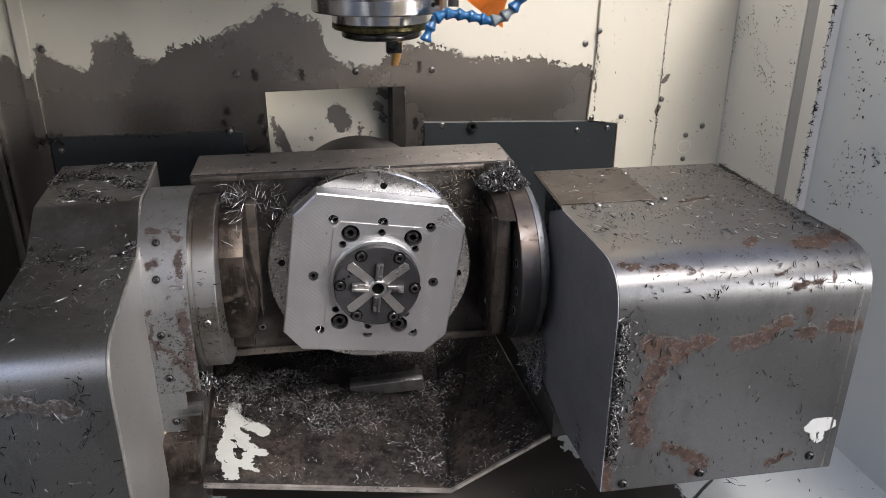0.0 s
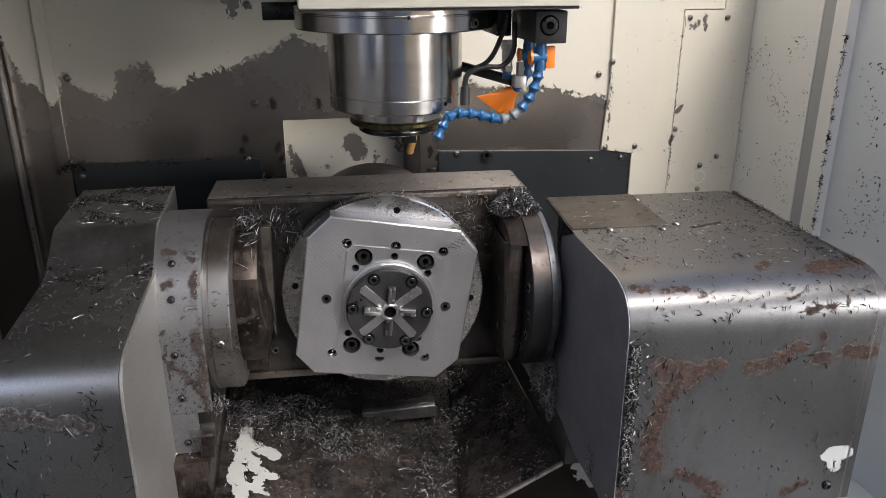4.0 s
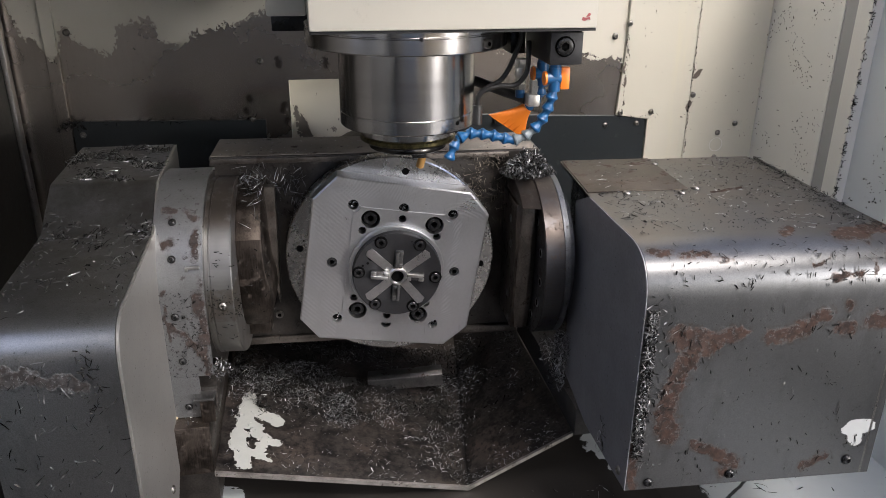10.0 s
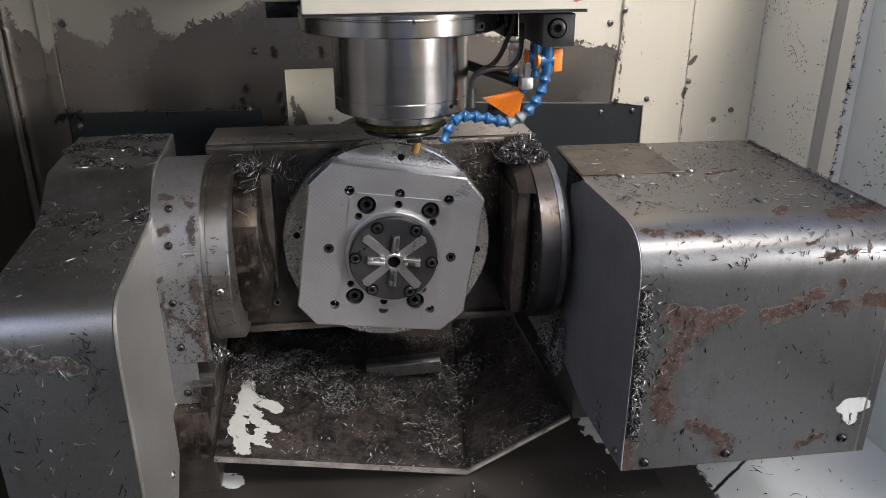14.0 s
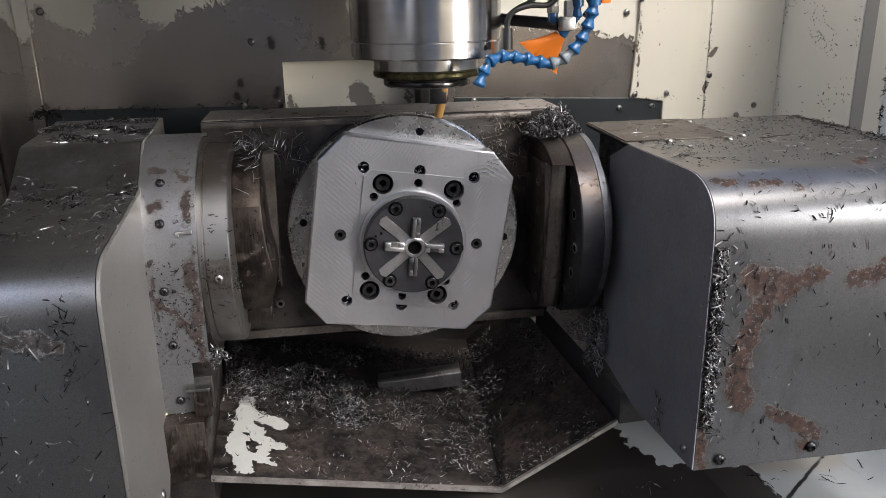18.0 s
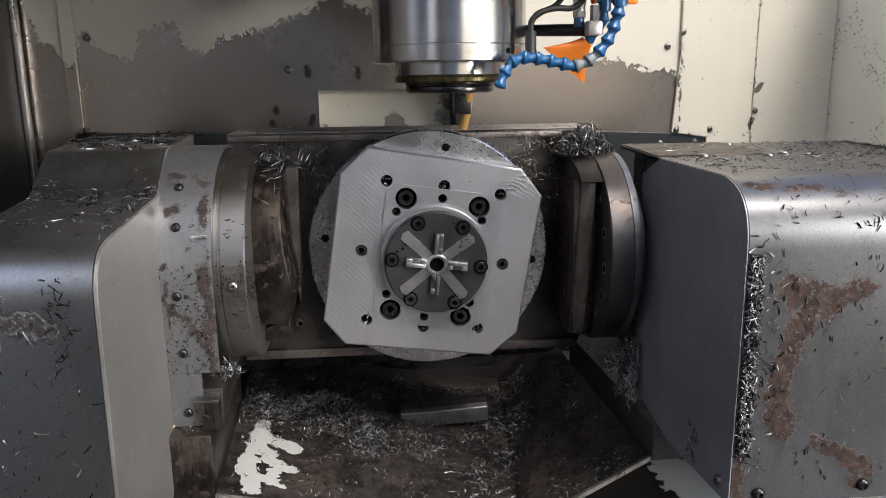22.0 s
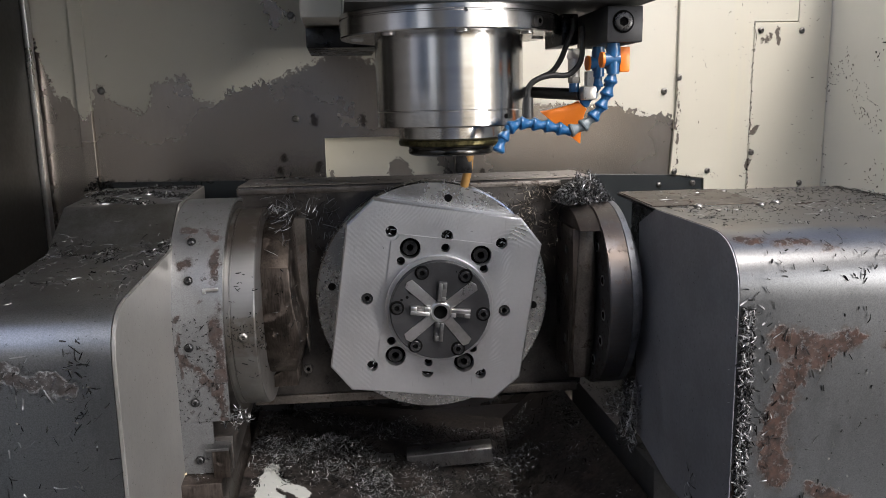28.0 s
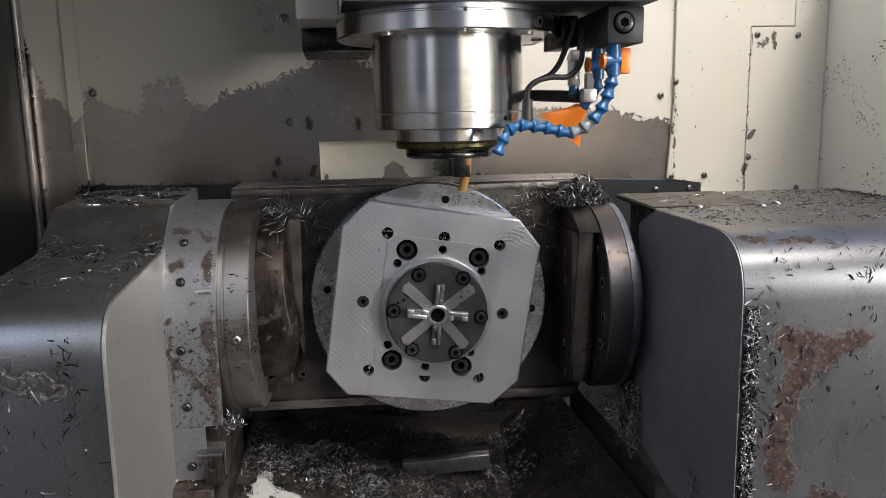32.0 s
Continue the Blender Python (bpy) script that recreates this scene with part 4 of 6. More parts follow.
# Thin added plate: its lighter brown carries the light on the cradle's top.
part("lit_top", box(-0.211, 0.186, 0.031, 0.1125, 0.1252, 0.1262, 0.0004), metal("lit_brown_iron", (0.12, 0.105, 0.092), (0.21, 0.186, 0.165), 0.45, 30, 0.15, 0.35, rust=0.2, rust_colour=(0.03, 0.022, 0.018)), table, "brown top of the cradle, lightened for the light falling on it")
part("bottom_edge", box(-0.207, 0.170, 0.024, 0.0298, -0.127, -0.117, 0.001), CAST, table, "worn bright lower lip")
part("top_edge", box(-0.211, 0.150, 0.0262, 0.0298, 0.117, 0.1235, 0.001), CAST, table)
part("motor_housing", lathe([(0, -0.24), (0.108, -0.24), (0.112, -0.235), (0.112, -0.15), (0.10, -0.114), (0, -0.114)], 56, "y"), OILY, table)
platter = part("platter", lathe([(0.0, -0.03), (0.120, -0.03), (0.127, -0.024), (0.129, -0.020), (0.129, -0.002), (0.1275, 0.0), (0.0, 0.0)], 96, "y"), DISC, table, "ground steel faceplate")
for x, z in ((0.0191, 0.110), (-0.111, 0.016), (0.1126, -0.014)):
    part("bolt_hole", cyl(0.0042, 0.0006, 16, "y", (x, 0.0, z)), DARKHOLE, platter)
part("hub", lathe([(0.0, -0.0302), (0.10, -0.0302), (0.10, 0.0), (0, 0)], 48, "y", (0, 0.0, 0)), OILY, table)


def drum(name, profile, material, label="", n=72):
    return part(name, lathe(profile, n, "x"), material, table, label)


# left trunnion: flange ring, arm
drum("bearing_ring", [(0, -0.2125), (0.1045, -0.2125), (0.106, -0.2108), (0.106, -0.2030), (0.1047, -0.2025), (0.1047, -0.2015), (0.1058, -0.2010), (0.1058, -0.1797), (0.1048, -0.1785), (0, -0.1785)], RINGPATCH, "machined bearing ring with worn patches")
screw("button", 0.0052, 0.003, BOLT, table, (-0.191, -0.1045, -0.006))
arm = bmesh.new()
rings = []
for z, y, x in ((-0.0690, -0.020, -0.1510), (-0.0670, -0.033, -0.1505), (-0.050, -0.047, -0.1465), (-0.030, -0.054, -0.1425), (-0.012, -0.0565, -0.1435), (0.010, -0.0570, -0.1475), (0.030, -0.0565, -0.1490), (0.0510, -0.0555, -0.1495), (0.0535, -0.0530, -0.1495), (0.075, -0.034, -0.1500), (0.088, -0.016, -0.150), (0.098, 0.031, -0.150)):
    rings.append([arm.verts.new(p) for p in ((-0.1795, y, z), (x, y, z), (x + 0.002, 0.031, z), (-0.1795, 0.031, z))])
for a, b in zip(rings, rings[1:]):
    for k in range(4):
        arm.faces.new((a[k], a[(k + 1) % 4], b[(k + 1) % 4], b[k]))
arm.faces.new(rings[0][::-1]), arm.faces.new(rings[-1])
bmesh.ops.bevel(arm, geom=[e for e in arm.edges if abs(e.verts[0].co.z - e.verts[1].co.z) > 1e-4 and min(v.co.y for v in e.verts) < 0], offset=0.003, segments=2, affect="EDGES", profile=0.5)
part("left_arm", arm, ARM, table, "oil-streaked cast arm of the cradle")
part("arm_foot", prism([(-0.1795, -0.0935), (-0.1520, -0.0925), (-0.1515, -0.0690), (-0.1600, -0.0700), (-0.1795, -0.0800)], -0.010, 0.0298, "y", 0.0015, 2), ARM, table)
part("left_web", prism([(-0.158, 0.092), (-0.1375, 0.092), (-0.1385, 0.0), (-0.1405, -0.062), (-0.1470, -0.030), (-0.158, -0.010)], 0.010, 0.0298, "y", 0.001, 1), CAST, table)
screw("socket", 0.0050, 0.004, BOLT, table, (-0.1447, 0.0299, -0.0865))
# right trunnion: arm with its rib, round cap, drilled flange, bearing
right_arm = part("right_arm", prism([(0.03, 0.078), (-0.044, 0.078), (-0.047, 0.03), (-0.045, -0.03), (-0.034, -0.0895), (0.03, -0.0895)], 0.1465, 0.1705, "x", 0.0012, 2), ARM, table, "cast arm of the cradle")
rib = bmesh.new()
rings = []
for z, y, x in ((-0.0897, -0.036, 0.1520), (-0.060, -0.044, 0.1515), (-0.030, -0.050, 0.1520), (0.0, -0.053, 0.1530), (0.025, -0.0535, 0.1535), (0.045, -0.0530, 0.1545), (0.060, -0.0525, 0.1560), (0.0775, -0.0520, 0.1565)):
    rings.append([rib.verts.new(p) for p in ((x - 0.0055, -0.030, z), (x - 0.003, y + 0.005, z), (x + 0.003, y, z), (x + 0.0105, y - 0.001, z), (0.1690, y + 0.003, z), (0.1735, y + 0.009, z), (0.1735, -0.030, z))])
for a, b in zip(rings, rings[1:]):
    for k in range(7):
        rib.faces.new((a[k], a[(k + 1) % 7], b[(k + 1) % 7], b[k]))
rib.faces.new(rings[0][::-1]), rib.faces.new(rings[-1])
bmesh.ops.bevel(rib, geom=[e for e in rib.edges if min(v.co.y for v in e.verts) < -0.032], offset=0.0012, segments=2, affect="EDGES", profile=0.5)
part("rib", rib, CAST, right_arm)
# the cap: the upper part of a round boss, cut level above the rib
cap = bmesh.new()
rings = []
for x, r in ((0.1495, 0.0930), (0.1515, 0.0960), (0.1712, 0.1005)):
    a0 = math.asin(0.0782 / r)
    rings.append([cap.verts.new((x, -r * math.cos(a), r * math.sin(a))) for a in [a0 + (math.pi * 0.62 - a0) * k / 24 for k in range(25)]] + [cap.verts.new((x, 0.0298, 0.0782))])
for a, b in zip(rings, rings[1:]):
    for k in range(26):
        cap.faces.new((a[k], a[(k + 1) % 26], b[(k + 1) % 26], b[k]))
cap.faces.new(rings[0][::-1]), cap.faces.new(rings[-1])
part("cap", cap, FLANGE, right_arm, "brown stained round shoulder")
for x, y, z in ((0.1463, -0.0151, -0.0496), (0.1463, -0.0214, -0.0819), (0.1463, -0.018, 0.052), (0.1463, -0.021, 0.020)):
    part("bolt_hole", lathe([(0.0050, 0.0), (0.0050, -0.0006), (0.0038, -0.0006), (0.0033, 0.002), (0, 0.002)], 16, "x", (x, y, z)), RING, right_arm)
flange = drum("drilled_flange", [(0, 0.1712), (0.1008, 0.1712), (0.1020, 0.1726), (0.1020, 0.1938), (0.1013, 0.1945), (0, 0.1945)], FLANGE, "drilled flange of the tilt bearing, brown above and grey below")
for a in (131, 159, 185, 208, 237):
    y, z = 0.0795 * math.cos(radians(a)), 0.0795 * math.sin(radians(a))
    part("bolt_hole", lathe([(0.0058, 0.0), (0.0058, -0.0008), (0.0042, -0.0008), (0.0036, 0.002), (0, 0.002)], 16, "x", (0.1710, y, z)), STEEL, flange)
    part("bore", cyl(0.0040, 0.0004, 16, "x", (0.1702, y, z)), DARKHOLE, flange)
drum("bearing_ring", [(0, 0.1947), (0.1018, 0.1947), (0.1018, 0.2010), (0.080, 0.2015), (0.080, 0.2120), (0, 0.2120)], BRIGHTRING, "bright bearing ring behind the flange")

# ---- fixture plate ----
SPIN = -9.2
plate_thing = empty("fixture_plate", TR @ pose(0, 0, -0.0015), "square milled aluminium fixture plate with cut corners, bolted to the faceplate", "fixture plate")
corners = [turned(x, z + 0.0015, -SPIN) for x, z in ((-0.0620, 0.1145), (0.0952, 0.0889), (0.117, 0.060), (0.0925, -0.0889), (0.0625, -0.1135), (-0.0932, -0.0942), (-0.1150, -0.0668), (-0.0915, 0.0876))]


def ring_of(outline, scale):
    return [turned(x * scale, z * scale, SPIN) for x, z in outline]


HOLES = [(-0.0443, 0.0798), (0.0149, 0.073), (0.0734, 0.0627), (-0.0697, -0.0678), (-0.0097, -0.0778), (0.0486, -0.082)]
SIDE = [(-0.0725, 0.0077), (0.0756, -0.012)]
CAPS = [(-0.0248, 0.0613), (0.0509, 0.0503), (-0.0443, -0.0572), (0.0304, -0.0679)]
SMALL = [(-0.0351, 0.0478), (0.0128, 0.0603), (0.0537, 0.0358), (-0.0482, -0.0399), (-0.0087, -0.066), (0.0401, -0.0526)]
sub = [turned(x, z, -8.3, 0.003, -0.0019) for x, z in ((-0.0577, 0.0742), (0.0577, 0.0742), (0.0577, -0.0742), (-0.0577, -0.0742))]


face = ring_of(corners, 0.985)
deep = [(x, z, 0.0062, 0.010) for x, z in HOLES] + [(x, z, 0.0064, 0.008) for x, z in SIDE]
under = [(x, z, 0.0112, 0.0105) for x, z in CAPS] + [(x, z, 0.0046, 0.010) for x, z in SMALL]
bm = drilled(face, [(x, z + 0.0015, r, d) for x, z, r, d in deep + under], -0.0275, -0.001)
a, b = [bm.verts.new((x, -0.0272, z)) for x, z in face], [bm.verts.new((x, -0.0258, z)) for x, z in ring_of(corners, 1.0)]
c = [bm.verts.new((x, -0.0006, z)) for x, z in ring_of(corners, 1.0)]
for lo, hi in ((a, b), (b, c)):
    for k in range(8):
        bm.faces.new((lo[k], lo[(k + 1) % 8], hi[(k + 1) % 8], hi[k]))
bm.faces.new(c)
part("plate", bm, PLATE, plate_thing, smooth=False)
SUB_OUT = []
for k in range(4):
    x, z = sub[k]
    for s in range(7):
        u = radians((270, 180, 90, 0)[k] + SPIN + 15 * s)
        SUB_OUT.append((x + 0.0075 * math.cos(u), z + 0.0075 * math.sin(u)))
SUB_OUT = [p for k in range(4) for p in SUB_OUT[7 * k : 7 * k + 7]]
part("adapter_plate", drilled(SUB_OUT, [(x, z + 0.0015, r, 0.0018) for x, z, r, d in under], -0.0290, -0.0272, through=True), ADAPTER, plate_thing, "rectangular adapter plate with counterbored screws", smooth=False)
for x, z in CAPS:
    screw("socket", 0.0080, 0.0080, SCREW, plate_thing, (x, -0.0186, z + 0.0015), name="cap_screw")
for x, z, r, d in deep[6:] + under[:4]:
    part("counterbore", cyl(r * 0.985, 0.0003, 24, "y", (x, -0.0275 + d - 0.0004, z + 0.0015)), DARKHOLE, plate_thing)
for x, z in SIDE:
    screw("socket", 0.0057, 0.0062, SCREW, plate_thing, (x, -0.0205, z + 0.0015), name="cap_screw")
for x, z, r, d in deep[:6] + under[4:]:
    part("bore", cyl(r * 0.99, 0.0004, 20, "y", (x, -0.0275 + d - 0.0005, z + 0.0015)), DARKHOLE, plate_thing)

# ---- clamping chuck ----
chuck = empty("clamping_chuck", TR @ pose(0.0044, 0, -0.0045, 0, -SPIN - 1.2, 0), "round dark grey chuck with a bright cross and four jaws", "chuck")
part("body", lathe([(0.0535, 0.0293), (0.0535, 0.040), (0.0528, 0.0412), (0.0528, 0.0440), (0.0520, 0.0449), (0.0, 0.0449)], 80, "y"), CHUCK, chuck)
part("base_ring", lathe([(0.0578, 0.0293), (0.0578, 0.0355), (0.0570, 0.0362), (0.0537, 0.0362), (0.0537, 0.0293)], 80, "y"), ADAPTER, chuck, "bright locating ring")
for a in (134, 33, 216, -54):
    m = pose(0, 0, 0, 0, -(a + 10.4), 0)
    part("cross_bar", prism([(0.0112, -0.0052), (0.045, -0.0058), (0.0475, 0.0), (0.045, 0.0058), (0.008, 0.0052)], -0.0462, -0.0449, "y", 0.0003, 1), STEEL, chuck, m=m)
for a in (2, 92, 182, 272):
    m = pose(0, 0, 0, 0, -a, 0)
    shine = STEEL if a in (2, 182) else RING
    jaw = part("jaw", box(0.0105, 0.0320, -0.0490, -0.0449, -0.0046, 0.0046, 0.0006), RING, chuck, m=m)
    part("jaw_rail", box(0.0112, 0.0315, -0.0525, -0.0491, 0.0004, 0.0044, 0.0006), shine, jaw)
    part("jaw_rail", box(0.0112, 0.0165, -0.0520, -0.0491, -0.0044, 0.0000, 0.0006), shine, jaw)
    part("jaw_rail", box(0.0255, 0.0315, -0.0520, -0.0491, -0.0044, 0.0000, 0.0006), shine, jaw)
part("centre_bush", lathe([(0.0112, 0.0449), (0.0112, 0.0505), (0.0100, 0.0515), (0.0080, 0.0515), (0.0074, 0.0508), (0.0074, 0.0485), (0.0090, 0.0485), (0.0090, 0.0449)], 40, "y"), STEEL, chuck)
part("bore", lathe([(0.0074, 0.0484), (0.0072, 0.0452), (0, 0.0452)], 32, "y"), DARKHOLE, chuck)
for k in range(6):
    a = 61.4 - 60 * k
    x, z = 0.0460 * math.cos(radians(a)), 0.0460 * math.sin(radians(a))
    part("counterbore", lathe([(0.0078, 0.0), (0.0076, 0.0004), (0.0068, 0.0004), (0.0066, 0.0001), (0, 0.0001)], 24, "y", (x, -0.0449, z)), DARKHOLE, chuck)
    screw("socket", 0.0058, 0.0026, SCREW, chuck, (x, -0.0450, z), name="cap_screw")
for x, z, r in ((-0.0330, 0.0190, 0.0040), (-0.0365, 0.0115, 0.0016), (-0.042, 0.008, 0.0014), (-0.0405, -0.004, 0.0014), (0.012, 0.044, 0.0008)):
    part("pin_hole", cyl(r, 0.0005, 16, "y", (x, -0.0448, z)), DARKHOLE, chuck)
part("engraved_mark", box(0.0150, 0.0158, -0.0455, -0.0449, 0.0370, 0.0430), BLACK, chuck)

# ---- guards and pedestals ----
RUST_R = rusted("rusted_right_cover", [(a, b, r) for a, b, r in (
    ((0.258, -0.2735, 0.020), (0.294, -0.2735, 0.012), 0.011), ((0.294, -0.2735, 0.012), (0.318, -0.2735, 0.022), 0.008), ((0.272, -0.2735, 0.004), (0.254, -0.2735, -0.045), 0.009), ((0.254, -0.2735, -0.045), (0.258, -0.2735, -0.092), 0.010),
    ((0.350, -0.2735, 0.014), (0.374, -0.2735, 0.0185), 0.007), ((0.374, -0.2735, 0.0185), (0.400, -0.2735, 0.036), 0.008), ((0.424, -0.2735, 0.020), (0.429, -0.2735, 0.020), 0.007), ((0.425, -0.2735, 0.047), (0.428, -0.2735, 0.045), 0.005), ((0.456, -0.2735, 0.026), (0.480, -0.2735, 0.024), 0.008),
    ((0.290, -0.2735, -0.105), (0.312, -0.2735, -0.119), 0.006), ((0.312, -0.2735, -0.119), (0.337, -0.2735, -0.132), 0.006), ((0.324, -0.2735, -0.140), (0.327, -0.2735, -0.144), 0.005), ((0.414, -0.2735, -0.141), (0.436, -0.2735, -0.130), 0.005), ((0.2255, -0.2735, -0.10), (0.2255, -0.2735, -0.155), 0.005),
    ((0.404, -0.268, 0.072), (0.4325, -0.268, 0.074), 0.0038), ((0.230, -0.247, 0.098), (0.30, -0.255, 0.091), 0.0042), ((0.30, -0.255, 0.091), (0.318, -0.258, 0.088), 0.003), ((0.37, -0.23, 0.104), (0.385, -0.215, 0.105), 0.005), ((0.43, -0.235, 0.104), (0.49, -0.22, 0.105), 0.011), ((0.447, -0.245, 0.10), (0.448, -0.268, 0.075), 0.0028), ((0.385, -0.262, 0.085), (0.40, -0.26, 0.086), 0.002), ((0.36, -0.10, 0.105), (0.40, -0.085, 0.105), 0.003))], 0.01,
    [((0.457, -0.2735, -0.099), (0.477, -0.2735, -0.098), 0.008), ((0.466, -0.2735, -0.106), (0.468, -0.2735, -0.112), 0.008)], 0.62, 0.80, 0.28, 0.8, (0.102, (0.135, 0.117, 0.100)))
RUST_L = rusted("rusted_left_cover", [((-0.25, 0.62, 0.388), (-0.205, 0.62, 0.379), 0.008), ((-0.205, 0.62, 0.379), (-0.170, 0.62, 0.369), 0.007), ((-0.15, 0.80, 0.43), (-0.14, 0.84, 0.432), 0.002)], -0.02, (), 1.75, 0.94, 0.24, 0.2, (0.424, (0.095, 0.085, 0.072)))
BANDRUST = rusted("rusted_band", [((-0.213, -0.09, 0.08), (-0.213, -0.117, 0.0), 0.0045), ((-0.213, -0.117, 0.0), (-0.212, -0.117, -0.045), 0.0045), ((-0.246, -0.117, -0.022), (-0.228, -0.117, -0.040), 0.0045), ((-0.228, -0.117, -0.040), (-0.212, -0.117, -0.062), 0.0045), ((-0.247, -0.095, 0.064), (-0.240, -0.095, 0.066), 0.0045), ((-0.247, -0.07, 0.095), (-0.238, -0.07, 0.094), 0.0035), ((-0.224, -0.07, 0.095), (-0.214, -0.08, 0.088), 0.0035), ((-0.213, -0.117, -0.045), (-0.212, -0.117, -0.09), 0.0030), ((-0.249, -0.117, -0.04), (-0.249, -0.117, 0.06), 0.0018)], 0.085, (), 1.2, 0.75, 0.30, 0.5)


def sheet_profile(profile, x0, x1, thick, skew=0.0, bm=None):
    """A bent sheet: the open profile of (y, z), pushed along x, with thickness inwards."""
    bm = bm or bmesh.new()
    pts = [Vector(p) for p in profile]
    inner_pts = []
    for k, p in enumerate(pts):
        way = (pts[min(k + 1, len(pts) - 1)] - pts[max(k - 1, 0)]).normalized()
        inner_pts.append(p + Vector((way.y, -way.x)) * thick)
    for outline in [pts + inner_pts[::-1]]:
        prism([(p.x, p.y) for p in outline], x0, x1, "x", bm=bm)
    return bm


def open_round(points, radii, steps=8):
    """Like rounded(), for an open line."""
    return rounded(points, [0, *radii[1:-1], 0], steps)


right_cover = empty("bearing_cover", TR, "grey sheet steel cover with rust streaks over the drive bearing", "machine cover")
profile_r = open_round([(-0.273, -0.157), (-0.273, 0.105), (-0.09, 0.105), (0.040, 0.105)], [0, 0.052, 0, 0], 12)


def lean(y):
    """How far the cover's inner side stands off its front corner."""
    return float(np.interp(y, [-0.273, -0.09, 0.04], [0.0, -0.0062, -0.0020]))


def leaned(bm):
    for v in bm.verts:
        if v.co.x < 0.235:
            v.co.x += lean(v.co.y)
    return bm



bm = sheet_profile(profile_r, 0.2217, 0.470, 0.003)
for v in bm.verts:
    if v.co.x > 0.4:
        v.co.x += 0.02 * min(1, max(0, (0.04 - v.co.y) / 0.3))
part("front_sheet", leaned(bm), RUST_R, right_cover)
side_r = [(0.040, -0.135), (-0.273, -0.157)] + profile_r[1:-1] + [(0.040, 0.105)]
part("side_plate", leaned(prism([(-0.0515, -0.09), (-0.047, -0.144), (-0.15, -0.161), (-0.2725, -0.157)] + [(y + 0.0005, z - 0.0005) for y, z in profile_r[1:-2]] + [(-0.10, 0.1045), (-0.085, 0.098), (-0.051, 0.084), (-0.0545, 0.03)], 0.2205, 0.2215, "x")), metal("dark_side_plate", (0.19, 0.191, 0.207), (0.27, 0.273, 0.292), 0.40, 18, 0.12, 0.15), right_cover, "dark oily side plate of the cover", smooth=False)
part("inner_wall", box(0.236, 0.240, -0.105, 0.036, -0.10, 0.1015), BLACK, right_cover)
part("end_plate", prism([(y, z) for y, z in side_r], 0.4795, 0.482, "x"), SHEET, right_cover, smooth=False)
part("rear_plate", leaned(box(0.2232, 0.335, -0.088, 0.040, 0.1051, 0.1062, 0.0004)), metal("brown_cover_plate", (0.050, 0.042, 0.035), (0.11, 0.093, 0.078), 0.46, 25, 0.1, 0.9, rust=0.3, rust_colour=(0.04, 0.025, 0.018)), right_cover, "brown stained plate on top of the cover")
for x, y in ((0.345, -0.085), (0.322, -0.1), (0.335, 0.015), (0.26, -0.095)):
    screw("button", 0.0048, 0.0028, BOLT, right_cover, (x, y, 0.1062 if x < 0.335 and y > -0.088 else 0.1053), (0, 0, 1))
for x, z in ((0.245, -0.148), (0.333, -0.145), (0.462, -0.138)):
    screw("button", 0.0055, 0.0035, BLACK, right_cover, (x, -0.2735, z))
screw("button", 0.005, 0.003, BOLT, right_cover, (0.2198, -0.255, -0.145), (-1, 0, 0))

left_cover = empty("bearing_cover", pose(0, 0, 0), "grey sheet steel cover with a stepped top, dusted with swarf", "machine cover")
profile_l = open_round([(0.616, 0.09), (0.624, 0.422), (0.83, 0.430), (0.888, 0.467), (1.032, 0.471)], [0, 0.040, 0.008, 0.006, 0], 8)
part("top_sheet", sheet_profile(profile_l, -0.2505, -0.1405, 0.003), RUST_L, left_cover)
side_l = profile_l + [(1.032, 0.16), (0.78, 0.158), (0.70, 0.09)]
part("side_plate", prism([(y + 0.0006, z - 0.0006) for y, z in side_l], -0.1402, -0.1372, "x", 0.0004, 1), metal("grey_side_plate", (0.22, 0.214, 0.198), (0.29, 0.28, 0.262), 0.40, 14, 0.1, 0.6), left_cover, "smooth grey side plate", smooth=False)
part("end_plate", prism([(y + 0.0006, z - 0.0006) for y, z in side_l], -0.2506, -0.2476, "x"), SHEET, left_cover, smooth=False)
part("back_block", box(-0.247, -0.1408, 0.90, 1.03, 0.16, 0.466), OILY, left_cover)
screw("button", 0.005, 0.003, BOLT, left_cover, (-0.1370, 0.732, 0.168), (1, 0, 0))

# curved guard band between the cover and the bearing ring
band = empty("drum_guard", TR, "curved sheet steel guard band with rust specks round the bearing", "guard")
arc = [(0.117 * math.cos(radians(a)), 0.117 * math.sin(radians(a))) for a in range(40, 181, 5)]
prof = [(y, z) for y, z in arc[::-1]]
prof = [(-0.117, -0.085)] + prof
part("sheet", sheet_profile(prof, -0.2575, -0.2065, 0.003), BANDRUST, band)
part("lower_sheet", box(-0.2575, -0.2235, -0.1172, -0.1142, -0.138, -0.0852), BANDRUST, band)
part("drum", lathe([(0, -0.2572), (0.1125, -0.2572), (0.1125, -0.2068), (0, -0.2068)], 64, "x"), OILY, band)
for x, z in ((-0.238, 0.085), (-0.238, 0.052), (-0.2395, -0.010), (-0.238, -0.065), (-0.238, -0.124)):
    y = -0.1172 if z < 0 else -math.sqrt(0.1172**2 - z**2)
    screw("button", 0.0044, 0.0032, BLACK, band, (x, y, z), (0, y, max(z, 0)))

part("clip", box(-0.222, -0.2095, -0.1125, -0.1095, 0.0425, 0.0455, 0.0006), STEEL, band, "small bent wire clip")
part("clip_leg", box(-0.2245, -0.2215, -0.1125, -0.1085, 0.0400, 0.0450, 0.0006), STEEL, band)

